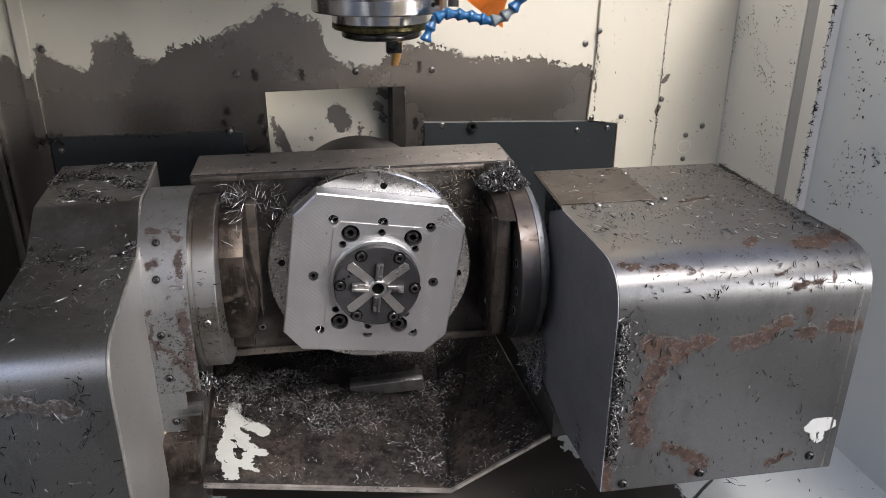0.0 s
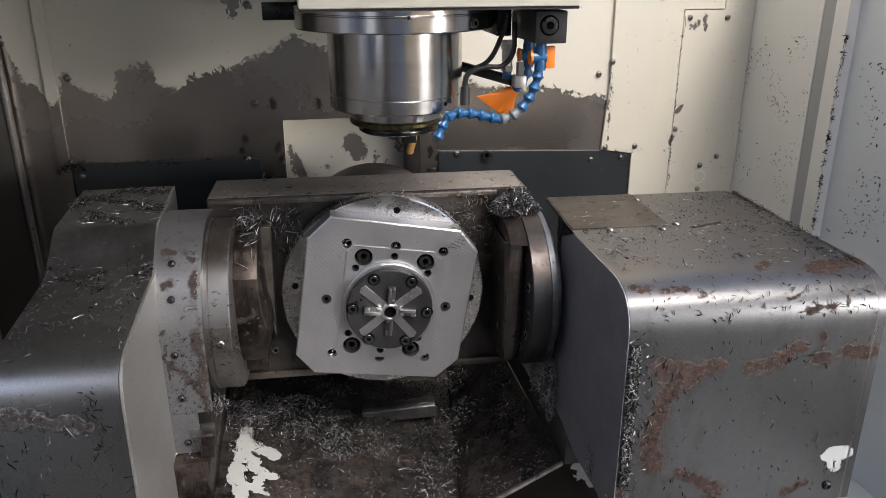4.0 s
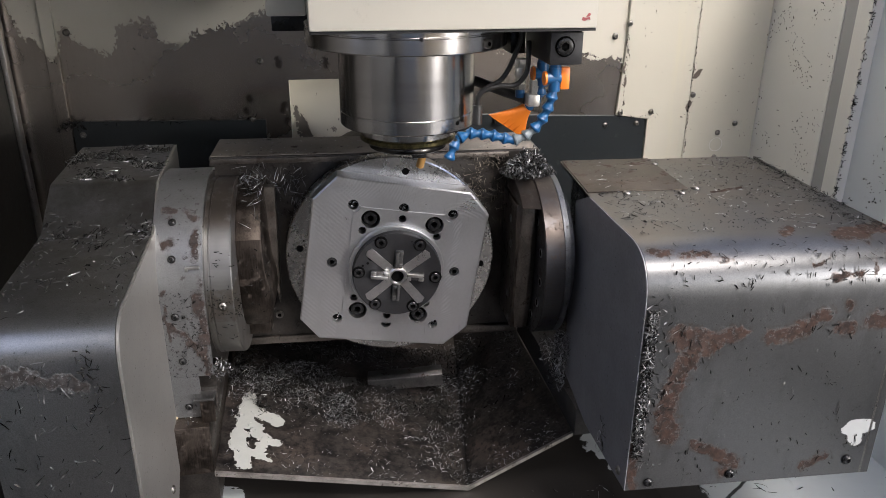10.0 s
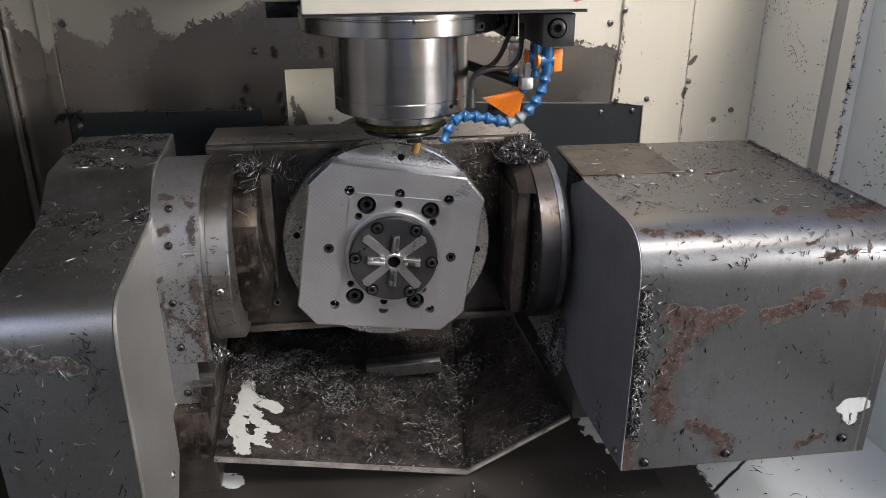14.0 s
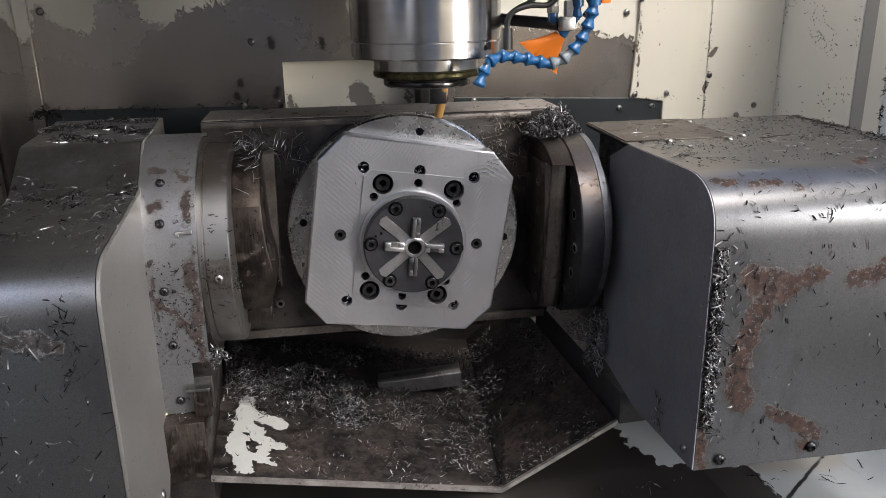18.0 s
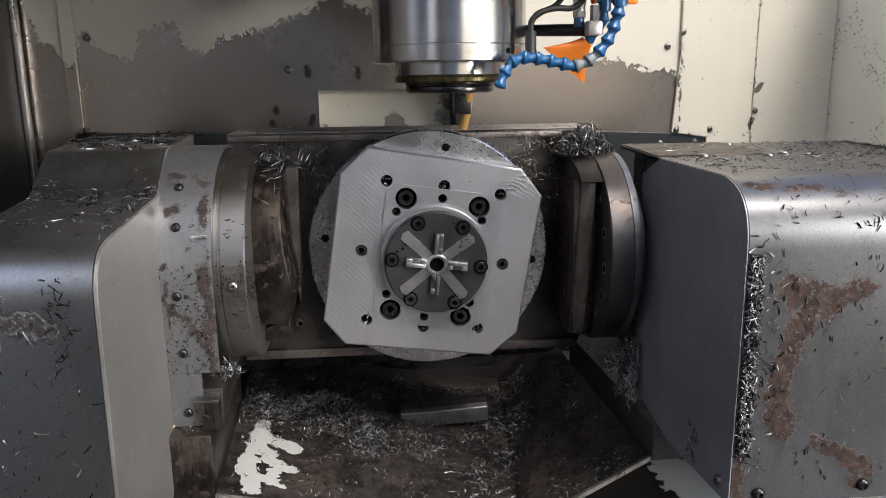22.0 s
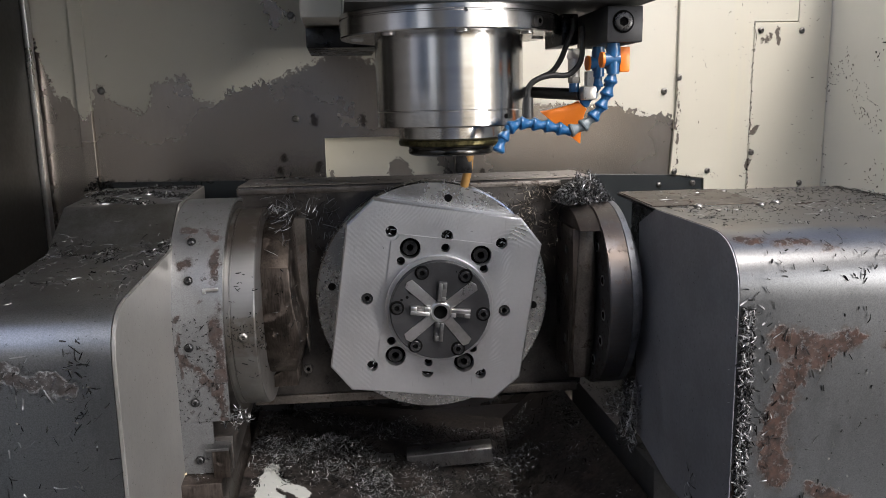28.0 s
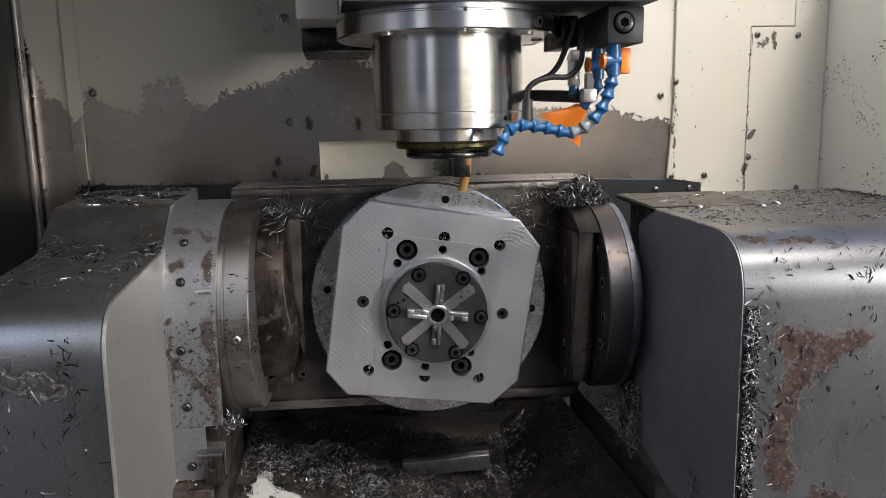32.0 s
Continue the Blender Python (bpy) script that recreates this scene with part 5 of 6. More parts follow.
pedestal_l = empty("pedestal", pose(-0.12, 0.85, 0.147), "grey iron foot block under the bearing", "pedestal", "bearing pedestals")
part("block", box(-0.075, 0.0205, -0.070, 0.15, 0.0, 0.064, 0.002), ARM, pedestal_l)
part("base", box(-0.07, 0.0200, -0.050, 0.15, -0.0618, -0.0002, 0.001), OILY, pedestal_l)
part("upper_block", box(-0.06, 0.030, -0.045, 0.15, 0.0642, 0.10, 0.002), OILY, pedestal_l)
part("step", box(0.012, 0.028, -0.062, -0.046, 0.0642, 0.092, 0.001), ARM, pedestal_l, "small rust-stained step")
part("step_plate", box(0.006, 0.0285, -0.063, -0.044, 0.0922, 0.0955, 0.0008), RING, pedestal_l)
pedestal_r = empty("pedestal", pose(0.45, 0.90, 0.147), "dark oily iron pedestal under the drive bearing", "pedestal", "bearing pedestals")
part("block", box(-0.1195, 0.13, -0.124, 0.16, 0.0030, 0.0415, 0.0015), PEDESTAL, pedestal_r)
part("base", box(-0.03, 0.13, 0.03, 0.16, -0.0615, 0.0028, 0.001), OILY, pedestal_r)
part("riser", box(-0.06, 0.12, 0.03, 0.15, 0.0417, 0.16, 0.002), OILY, pedestal_r)

# flat bars lying across the trough of the floor plate
bar_section = [(0.0, 0.0), (0.022, 0.0), (0.022, 0.022), (0.006, 0.022), (0.0, 0.0185)]
bar = tagged(part("steel_bar", prism(bar_section, 0.0, 0.108, "x", 0.0008, 2), RING, m=pose(0.094, 0.985, 0.1045, 0, -4.5, -6.5)), "short chamfered steel bar lying in swarf on the floor plate", "bar", "bars on the floor plate")
bar_2 = tagged(part("steel_bar", prism(bar_section, 0.0, 0.045, "x", 0.0008, 2), RING, m=pose(0.030, 0.975, 0.1085, 0, 10, 4)), "short steel bar end half buried in swarf on the floor plate", "bar", "bars on the floor plate")

# ---- the spindle head ----
AX, AY = 0.131, 0.804
head = empty("spindle_head", pose(AX, AY, 0.64), "milling spindle head in cream paint with a polished spindle nose", "spindle head")


cast = part("casting", box(-0.096, 0.158, -0.104, 0.40, 0.0060, 0.55, 0.002), CREAM_OWN, head, "cream painted head casting")
part("underside", box(-0.0955, 0.1575, -0.1020, 0.30, 0.0036, 0.0058), RUBBER, head)
RED = paint("faded_red_mark", (0.50, 0.14, 0.14), 0.5, 200, 0.5, own=True)
part("red_mark", prism([(0.1431, 0.0131), (0.1458, 0.0125), (0.1485, 0.0137), (0.1509, 0.0134), (0.1503, 0.0158), (0.1467, 0.0152), (0.1437, 0.0158)], -0.1046, -0.104, "y"), RED, cast)
part("red_mark", prism([(0.1470, 0.0158), (0.1503, 0.0164), (0.1512, 0.0185), (0.1494, 0.0194), (0.1479, 0.0176)], -0.1046, -0.104, "y"), RED, cast)
part("side_box", box(-0.1355, -0.0965, 0.03, 0.25, 0.0060, 0.50, 0.002), CREAM_OWN, head)
part("side_bracket", box(-0.1335, -0.060, 0.10, 0.24, -0.0165, 0.0034, 0.001), BLACK, head)
part("spindle_flange", lathe([(0, -0.0168), (0.0988, -0.0168), (0.0998, -0.0157), (0.0998, -0.0028), (0.0987, -0.0021), (0.0987, -0.0013), (0.0996, -0.0006), (0.0996, 0.0034), (0, 0.0034)], 96), TURNED, head, "polished round flange")
part("flange_slot", box(-0.0012, 0.0012, -0.1005, -0.0985, -0.004, -0.0005), BLACK, head)
part("spindle_housing", lathe([(0, -0.0962), (0.0673, -0.0962), (0.0683, -0.0950), (0.0683, -0.0825), (0.0679, -0.0820), (0.0679, -0.0815), (0.0683, -0.0810), (0.0683, -0.0169), (0, -0.0169)], 96), TURNED, head, "mirror-polished cylindrical spindle housing")
part("housing_hole", cyl(0.0022, 0.0006, 12, "y", (0.0, 0, 0)), DARKHOLE, head, m=pose(0.0, 0.0, -0.0875, 0, 0, 38) @ pose(0, -0.0682, 0))
part("nose_collar", lathe([(0, -0.1075), (0.0480, -0.1075), (0.0488, -0.1065), (0.0488, -0.0963), (0, -0.0963)], 72), TURNED, head)
part("brass_band", lathe([(0, -0.1135), (0.0480, -0.1135), (0.0492, -0.1120), (0.0492, -0.1088), (0.0482, -0.1076), (0, -0.1076)], 72), GOLD, head, "oil-stained brass coloured ring")
part("nose_lip", lathe([(0, -0.1225), (0.0375, -0.1225), (0.0398, -0.1210), (0.0402, -0.1185), (0.0395, -0.1165), (0.0402, -0.115), (0.0402, -0.1136), (0, -0.1136)], 72), metal("dark_polished", (0.035, 0.033, 0.030), (0.09, 0.086, 0.08), 0.22, 40, 0.08, own=True), head)
part("drive_key", box(0.0085, 0.0245, 0.026, 0.036, -0.1440, -0.1200, 0.0008), BLACK, head)
part("coolant_tube", tube(curve_points([(0.0222, 0.027, -0.118), (0.0220, 0.031, -0.134), (0.0210, 0.037, -0.146), (0.0192, 0.043, -0.1575)], 4), 0.0045, 14), TAN, head, "amber coolant tube beside the tool seat")
for a in range(0, 360, 45):
    x, y = 0.084 * math.cos(radians(a)), 0.084 * math.sin(radians(a))
    part("flange_screw", lathe([(0.0055, 0.0), (0.0055, -0.0012), (0.003, -0.0012), (0.003, -0.0004), (0, -0.0004)], 16, "z", (x, y, -0.0169)), STEEL, head)
screw("socket", 0.0045, 0.003, BOLT, head, (0.0640, -0.0766, -0.0095), (0.64, -0.766, 0))


# coolant block and hoses
manifold = part("coolant_block", box(0.121, 0.152, -0.088, -0.004, -0.0285, 0.0012, 0.0012), CHUCK, head, "black coolant manifold block")
part("cable_boss", box(0.099, 0.114, -0.03, 0.03, -0.026, 0.0012, 0.0012), BLACK, head)
part("plug_recess", cyl(0.0094, 0.0004, 32, "y", (0.1345, -0.0879, -0.0118)), DARKHOLE, manifold)
screw("socket", 0.0078, 0.0018, BLACK, manifold, (0.1345, -0.0882, -0.0118), name="plug_screw")


def hose_link(length, r0, grey=False):
    """One link of the jointed hose along +z: ball, waist and flared skirt."""
    return lathe([(0.0, 0.0), (r0 * 0.78, 0.0), (r0 * 0.98, length * 0.10), (r0 * 1.0, length * 0.22), (r0 * 0.90, length * 0.30), (r0 * 0.64, length * 0.62), (r0 * 0.58, length * 0.78), (r0 * 0.70, length * 0.94), (r0 * 0.74, length * 1.06), (r0 * 0.5, length * 1.2), (0.0, length * 1.24)], 20)


_hose = {}


def jointed_hose(name, points, count, r0, greys, label):
    line = curve_points(points, 12)
    far = [0.0]
    for p, q in zip(line, line[1:]):
        far.append(far[-1] + (q - p).length)
    hose = part(name, tube(line, 0.0032, 10), RUBBER, head, label)

    def spot(d):
        for k in range(len(line) - 1):
            if far[k + 1] >= d:
                return line[k].lerp(line[k + 1], (d - far[k]) / max(far[k + 1] - far[k], 1e-9))
        return line[-1]

    step = far[-1] / count
    for k in range(count):
        p, q = spot(k * step), spot((k + 1) * step)
        taper = r0 * (1.0 if k < count - 2 else 0.92)
        key = (round(step, 4), round(taper, 5), k in greys)
        if key not in _hose:
            bm = hose_link(step, taper)
            bmesh.ops.remove_doubles(bm, verts=bm.verts, dist=1e-6)
            bmesh.ops.recalc_face_normals(bm, faces=bm.faces)
            mesh = bpy.data.meshes.new("hose_link")
            bm.to_mesh(mesh)
            bm.free()
            _hose[key] = mesh
        m = Matrix.Translation(q) @ (p - q).to_track_quat("Z", "Y").to_matrix().to_4x4()
        mesh_part("hose_link", _hose[key], GREYPL if k in greys else BLUE, hose, "grey link" if k in greys else "", m)
    return hose


def valve(at, handle):
    v = part("hose_valve", tube([(at[0], at[1], at[2] + 0.014), (at[0], at[1], at[2] - 0.012)], 0.0054, 18), BLUE, head, "blue plastic stop valve with an orange lever")
    part("cross_barrel", tube([(at[0] - 0.0085, at[1], at[2]), (at[0] + 0.0050, at[1], at[2])], 0.0056, 20), BLUE, v)
    part("end_cap", tube([(at[0] - 0.0108, at[1], at[2]), (at[0] - 0.0086, at[1], at[2])], 0.0066, 20), ORANGE, v, "orange cap")
    if handle:
        part("lever", box(at[0] + 0.0051, at[0] + 0.0140, at[1] - 0.003, at[1] + 0.003, at[2] - 0.0105, at[2] + 0.0105, 0.0012), ORANGE, v, "orange lever")
    return v


part("hose_stem", tube([(0.130, -0.078, -0.032), (0.130, -0.078, -0.040)], 0.006, 16), BLUE, head)
valve((0.130, -0.078, -0.042), True)
jointed_hose("coolant_hose", [(0.130, -0.078, -0.051), (0.1285, -0.078, -0.058), (0.126, -0.077, -0.069), (0.1197, -0.076, -0.0827), (0.1104, -0.075, -0.0933), (0.0995, -0.074, -0.1005), (0.0897, -0.073, -0.1010), (0.0784, -0.072, -0.0974), (0.0646, -0.071, -0.0950), (0.0481, -0.071, -0.0938), (0.0378, -0.073, -0.1000), (0.030, -0.075, -0.1175)], 13, 0.0060, (4, 5), "blue jointed coolant hose bent under the spindle")
part("hose_stem", tube([(0.1285, -0.044, -0.032), (0.1285, -0.044, -0.040)], 0.006, 16), BLUE, head)
valve((0.1285, -0.044, -0.043), False)
jointed_hose("coolant_hose", [(0.1285, -0.044, -0.054), (0.1285, -0.043, -0.062), (0.125, -0.038, -0.071), (0.1190, -0.031, -0.0785)], 3, 0.0058, (), "short blue jointed hose with a fan nozzle")
way = Vector((-0.0182, 0.0075, -0.0208)).normalized()
across = Vector((0.0325, 0.0250, -0.0425))
across = (across - way * across.dot(way)).normalized()
fan_pose = Matrix.Translation((0.1185, -0.030, -0.0795)) @ Matrix((across, (-way).cross(across), -way)).transposed().to_4x4()
fan = bmesh.new()
rings = []
for t in range(7):
    u = t / 6
    w, th = 0.005 + 0.0245 * u**1.2, 0.0055 * (1 - u) + 0.0026 * u
    rings.append([(w * math.copysign(abs(math.cos(k * math.pi / 8)) ** 0.5, math.cos(k * math.pi / 8)), th * math.sin(k * math.pi / 8), -0.0286 * u) for k in range(16)])
vs = [[fan.verts.new(p) for p in r] for r in rings]
for a, b in zip(vs, vs[1:]):
    for k in range(16):
        fan.faces.new((a[k], a[(k + 1) % 16], b[(k + 1) % 16], b[k]))
fan.faces.new(vs[0]), fan.faces.new(vs[-1])
nozzle = part("fan_nozzle", fan, ORANGE, head, "orange flat fan nozzle", fan_pose)
for k in range(3):
    part("rib", box(-0.0085 + 0.008 * k, -0.0070 + 0.008 * k, -0.0036, -0.0016, -0.0282, -0.010, 0.0006), ORANGE, nozzle)

# fittings, rod and cables beside the spindle
part("guide_rod", tube([(0.0700, 0.080, -0.0645), (0.1160, -0.0345, -0.0702)], 0.0054, 16), RUBBER, head)
part("elbow_fitting", box(0.1138, 0.1265, -0.048, -0.034, -0.0755, -0.063, 0.002), ZINC, head, "zinc-plated elbow fitting")
part("elbow_neck", tube([(0.122, -0.041, -0.063), (0.122, -0.041, -0.050)], 0.0050, 6), ZINC, head)
fitting = part("pipe_fitting", lathe([(0, -0.0545), (0.0048, -0.0545), (0.0050, -0.0500), (0.0056, -0.0490), (0.0056, -0.0395), (0.0052, -0.0385), (0, -0.0385)], 20, "z", (0.1093, -0.034, 0.0)), ZINC, head, "stainless pipe fitting with hex nuts")
part("hex_nut", lathe([(0, -0.0384), (0.0066, -0.0384), (0.0068, -0.0380), (0.0068, -0.0305), (0.0060, -0.0297), (0, -0.0297)], 6, "z", (0.1093, -0.034, 0.0)), ZINC, fitting)
part("hex_nut", lathe([(0, -0.0600), (0.0056, -0.0600), (0.0058, -0.0595), (0.0058, -0.0546), (0, -0.0546)], 6, "z", (0.1093, -0.034, 0.0)), BOLT, fitting)
part("tee_fitting", tube([(0.1093, -0.034, -0.0602), (0.1093, -0.034, -0.068)], 0.0046, 12), BLUE, head)
part("cable", tube(curve_points([(0.1065, -0.04, -0.004), (0.1057, -0.04, -0.013), (0.1006, -0.04, -0.026), (0.094, -0.04, -0.041), (0.0859, -0.04, -0.0505), (0.0746, -0.042, -0.0555), (0.0640, -0.046, -0.063), (0.063, -0.048, -0.074)], 5), 0.0025, 10), RUBBER, head)
part("cable", tube(curve_points([(0.1125, -0.046, -0.012), (0.1117, -0.05, -0.0224), (0.111, -0.05, -0.0384), (0.1064, -0.05, -0.0475), (0.0976, -0.05, -0.0533), (0.0835, -0.05, -0.0533), (0.0690, -0.05, -0.0572), (0.0635, -0.049, -0.0642), (0.063, -0.048, -0.074)], 5), 0.0025, 10), RUBBER, head)
part("cable_plug", tube([(0.063, -0.048, -0.072), (0.0625, -0.049, -0.090)], [0.0046, 0.0052], 12), RUBBER, head)
part("hook_wire", tube(curve_points([(0.138, -0.04, -0.045), (0.144, -0.038, -0.055), (0.138, -0.036, -0.064)], 4), 0.0028, 8), RUBBER, head)

# ---- swarf ----
def chip_steel(name, dark, light, rough):
    n = Nodes(name)
    rand = n.add("ShaderNodeNewGeometry").outputs["Random Per Island"]
    grain = n.noise(500, 2, 0.5)
    colour = n.mix(n.math("POWER", rand, 2.2), dark, light)
    return n.done(colour, n.math("ADD", n.math("MULTIPLY", n.math("ADD", rand, grain), 0.18), rough), 0.95)


CHIP = chip_steel("bright_swarf", (0.03, 0.03, 0.032), (0.72, 0.73, 0.75), 0.20)
DULL = chip_steel("oily_swarf", (0.010, 0.010, 0.010), (0.26, 0.26, 0.265), 0.26)
BROWNISH = chip_steel("brown_oily_swarf", (0.02, 0.017, 0.014), (0.36, 0.32, 0.27), 0.28)
DIRTY = chip_steel("dull_swarf", (0.004, 0.004, 0.004), (0.09, 0.088, 0.085), 0.30)
rng = np.random.default_rng(7)


def sliver_mesh(name, at, normal, size, width, lift, curl, upright=0.0):
    """Many small curled slivers: places, surface normals, lengths, and how far they stand off their surface."""
    at, normal = np.asarray(at, float), np.asarray(normal, float)
    count = len(at)
    normal = normal / np.linalg.norm(normal, axis=1, keepdims=True)
    way = rng.normal(size=(count, 3)) + np.array([0, 0, upright]) * rng.choice([-1, 1], (count, 1))
    way -= normal * (way * normal).sum(1, keepdims=True) * (1 - lift)
    way /= np.linalg.norm(way, axis=1, keepdims=True)
    side = np.cross(way, normal + 0.3 * rng.normal(size=(count, 3)))
    side /= np.linalg.norm(side, axis=1, keepdims=True)
    up = np.cross(side, way)
    length = size[0] + (size[1] - size[0]) * rng.random(count) ** 2
    bend = curl * rng.normal(size=count)
    twist = rng.normal(size=count) * 0.9
    wide = width * (0.6 + 0.8 * rng.random(count))
    verts = np.zeros((count, 12, 3))
    for s in range(4):
        u = s / 3 - 0.5
        mid = at + way * (length * u)[:, None] + up * (bend * length * (0.25 - u * u))[:, None]
        a = twist * u
        w = side * np.cos(a)[:, None] + up * np.sin(a)[:, None]
        h = np.cross(way, w)
        taper = 0.7 if s in (0, 3) else 1.0
        half = (wide * 0.5)[:, None] * taper
        verts[:, 3 * s] = mid - w * half
        verts[:, 3 * s + 1] = mid + w * half
        verts[:, 3 * s + 2] = mid + h * (wide * 0.32)[:, None] * taper
    faces = [(2, 1, 0), (9, 10, 11)]
    for s in range(3):
        b = 3 * s
        faces += [(b, b + 1, b + 4, b + 3), (b + 1, b + 2, b + 5, b + 4), (b + 2, b, b + 3, b + 5)]
    mesh = bpy.data.meshes.new(name)
    allf = [tuple(12 * k + v for v in f) for k in range(count) for f in faces]
    mesh.from_pydata(verts.reshape(-1, 3).tolist(), [], allf)
    mesh.update()
    return mesh


def swarf(name, label, at, normal, size=(0.003, 0.010), width=0.0010, lift=0.1, curl=0.7, upright=0.0, material=None, frame_m=None):
    at = np.asarray(at, float)
    normal = np.broadcast_to(np.asarray(normal, float), at.shape)
    mesh = sliver_mesh(name, at, normal, size, width, lift, curl, upright)
    mesh.materials.append(material or CHIP)
    ob = new(name, mesh)
    if frame_m is not None:
        ob.matrix_world = frame_m
    return tagged(ob, label, "swarf", "", "stuff")


def spread(count, x, y, z):
    """Even places in a box; a single number is a fixed coordinate."""
    return np.stack([np.full(count, c) if np.isscalar(c) else rng.uniform(c[0], c[1], count) for c in (x, y, z)], 1)


def heap(count, centre, radius, height):
    """Places in a dome-shaped heap, most near its skin."""
    a, r = rng.uniform(0, 2 * np.pi, count), np.sqrt(rng.random(count))
    x, y = centre[0] + radius[0] * r * np.cos(a), centre[1] + radius[1] * r * np.sin(a)
    top = height * (1 - r**2) * (0.8 + 0.3 * np.sin(3 * a + r * 5))
    return np.stack([x, y, centre[2] + top * rng.random(count) ** 0.35], 1)


def clumped(count, x, y, z, scale=25, keep=0.5):
    """Places in a box, thinned by noise so that they gather in drifts."""
    p = spread(count * 4, x, y, z)
    w = np.array([noise.noise(Vector(q) * scale) for q in p])
    return p[np.argsort(-(w + keep * rng.random(len(p))))][:count]


UP, FRONT_N = (0, 0, 1), (0, -1, 0)
swarf("swarf_heap", "tangled heap of bright steel swarf on the table cradle", heap(620, (0.170, 0.010, 0.101), (0.033, 0.025), 0.031), UP, (0.004, 0.011), 0.0011, 0.8, 0.9, frame_m=TR)
swarf("swarf_heap", "dull oily swarf in the heap on the table cradle", heap(1500, (0.170, 0.010, 0.101), (0.034, 0.026), 0.030), UP, (0.004, 0.011), 0.0012, 0.8, 0.9, material=DULL, frame_m=TR)
slope_at = np.vstack([spread(60, (-0.176, -0.150), (-0.045, 0.026), 0.0), spread(70, (-0.178, -0.150), (-0.015, 0.029), 0.0)])
slope_at[:, 2] = np.interp(slope_at[:, 1], [-0.053, -0.034, -0.016, 0.031], [0.054, 0.075, 0.088, 0.098]) + rng.uniform(0.001, 0.012, len(slope_at))
front_at = np.vstack([spread(150, (-0.178, -0.105), (0.018, 0.029), (0.078, 0.117)), spread(40, (-0.135, -0.100), (0.022, 0.029), (0.05, 0.10))])
sliver_at = np.vstack([slope_at, front_at])
swarf("swarf", "long bright slivers caught on the table arm", sliver_at[::4], (0, -0.8, 0.6), (0.007, 0.018), 0.0006, 0.25, 0.4, frame_m=TR)
swarf("swarf", "long oily slivers caught on the table arm", sliver_at[1::2], (0, -0.8, 0.6), (0.006, 0.018), 0.0007, 0.25, 0.4, material=DULL, frame_m=TR)
swarf("swarf", "fine oily slivers clinging beside the faceplate", np.vstack([spread(260, (0.085, 0.150), (0.020, 0.029), (0.03, 0.122)), clumped(160, (0.09, 0.150), (0.020, 0.029), (0.05, 0.122), 40)]), FRONT_N, (0.003, 0.011), 0.0006, 0.3, 0.5, 0.7, material=BROWNISH, frame_m=TR)
a = rng.uniform(radians(25), radians(165), 130)
swarf("swarf", "fine swarf along the rim of the faceplate", np.stack([0.130 * np.cos(a), rng.uniform(0.001, 0.020, 130), 0.130 * np.sin(a)], 1), np.stack([np.cos(a), 0 * a, np.sin(a)], 1), (0.003, 0.012), 0.0007, 0.5, 0.6, frame_m=TR)
swarf("swarf", "few chips lying on the faceplate and fixture", np.vstack([spread(26, (-0.12, 0.09), -0.0006, (0.10, 0.116)), spread(30, (-0.125, -0.10), -0.0006, (-0.06, 0.06)), spread(12, (-0.09, 0.08), -0.0281, (-0.09, 0.09))]), FRONT_N, (0.002, 0.006), 0.0006, 0.1, 0.5, material=DIRTY, frame_m=TR)
swarf("swarf", "scattered chips on the table cradle", spread(190, (-0.20, 0.17), (0.033, 0.11), 0.1266), UP, (0.002, 0.008), 0.0008, 0.15, 0.5, frame_m=TR)
swarf("swarf", "chips on the machined arm and bearing ring", np.vstack([spread(70, (-0.202, -0.13), (-0.103, -0.099), (-0.05, 0.06)), spread(40, (-0.25, -0.21), (-0.119, -0.118), (-0.09, 0.02))]), FRONT_N, (0.002, 0.007), 0.0009, 0.15, 0.5, material=DIRTY, frame_m=TR)

# on the floor plate
drift = np.vstack([
    clumped(3600, (-0.09, 0.32), (0.87, 1.12), (0.1475, 0.152), 22, 0.6),
    clumped(700, (0.08, 0.31), (0.75, 0.92), 0.148, 26, 0.7),
    clumped(500, (0.0, 0.31), (0.72, 0.90), 0.1478, 30, 1.2),
    clumped(260, (-0.09, 0.1), (0.76, 0.9), 0.148, 26, 1.0),
    heap(650, (-0.075, 0.955, 0.147), (0.035, 0.045), 0.022),
    heap(1400, (0.005, 0.975, 0.147), (0.060, 0.05), 0.024),
    heap(900, (0.052, 0.905, 0.147), (0.028, 0.045), 0.016),
    heap(420, (0.24, 0.97, 0.147), (0.06, 0.05), 0.016),
])
drift[:, 1] += 0.012
drift = drift[(drift[:, 1] > 0.779) & (drift[:, 0] < 0.325) & (drift[:, 0] > -0.096)]
drift[:, 2] += floor_z(drift[:, 0], drift[:, 1]) - 0.1470
swarf("swarf_drift", "drifts of bright swarf on the oily floor plate", drift, UP, (0.003, 0.010), 0.0007, 0.45, 0.7)
# Dense swarf; its darkness also stands in for shade under the table.
back_at = np.vstack([clumped(2600, (-0.095, 0.322), (0.985, 1.10), 0.001, 18, 1.5), clumped(1200, (-0.06, 0.32), (0.90, 1.0), 0.001, 24, 0.8)])
back_at[:, 2] += floor_z(back_at[:, 0], back_at[:, 1]) + rng.uniform(0, 0.006, len(back_at))
swarf("swarf_drift", "oily swarf over the back of the floor plate, laid thick and dark for the shade there", back_at, UP, (0.003, 0.011), 0.0010, 0.4, 0.7, material=DIRTY)
swarf("swarf_drift", "dull swarf mixed into the drifts on the floor plate", back_at[::2] + np.array([0.002, -0.012, 0.002]), UP, (0.003, 0.010), 0.0008, 0.4, 0.7, material=DULL)
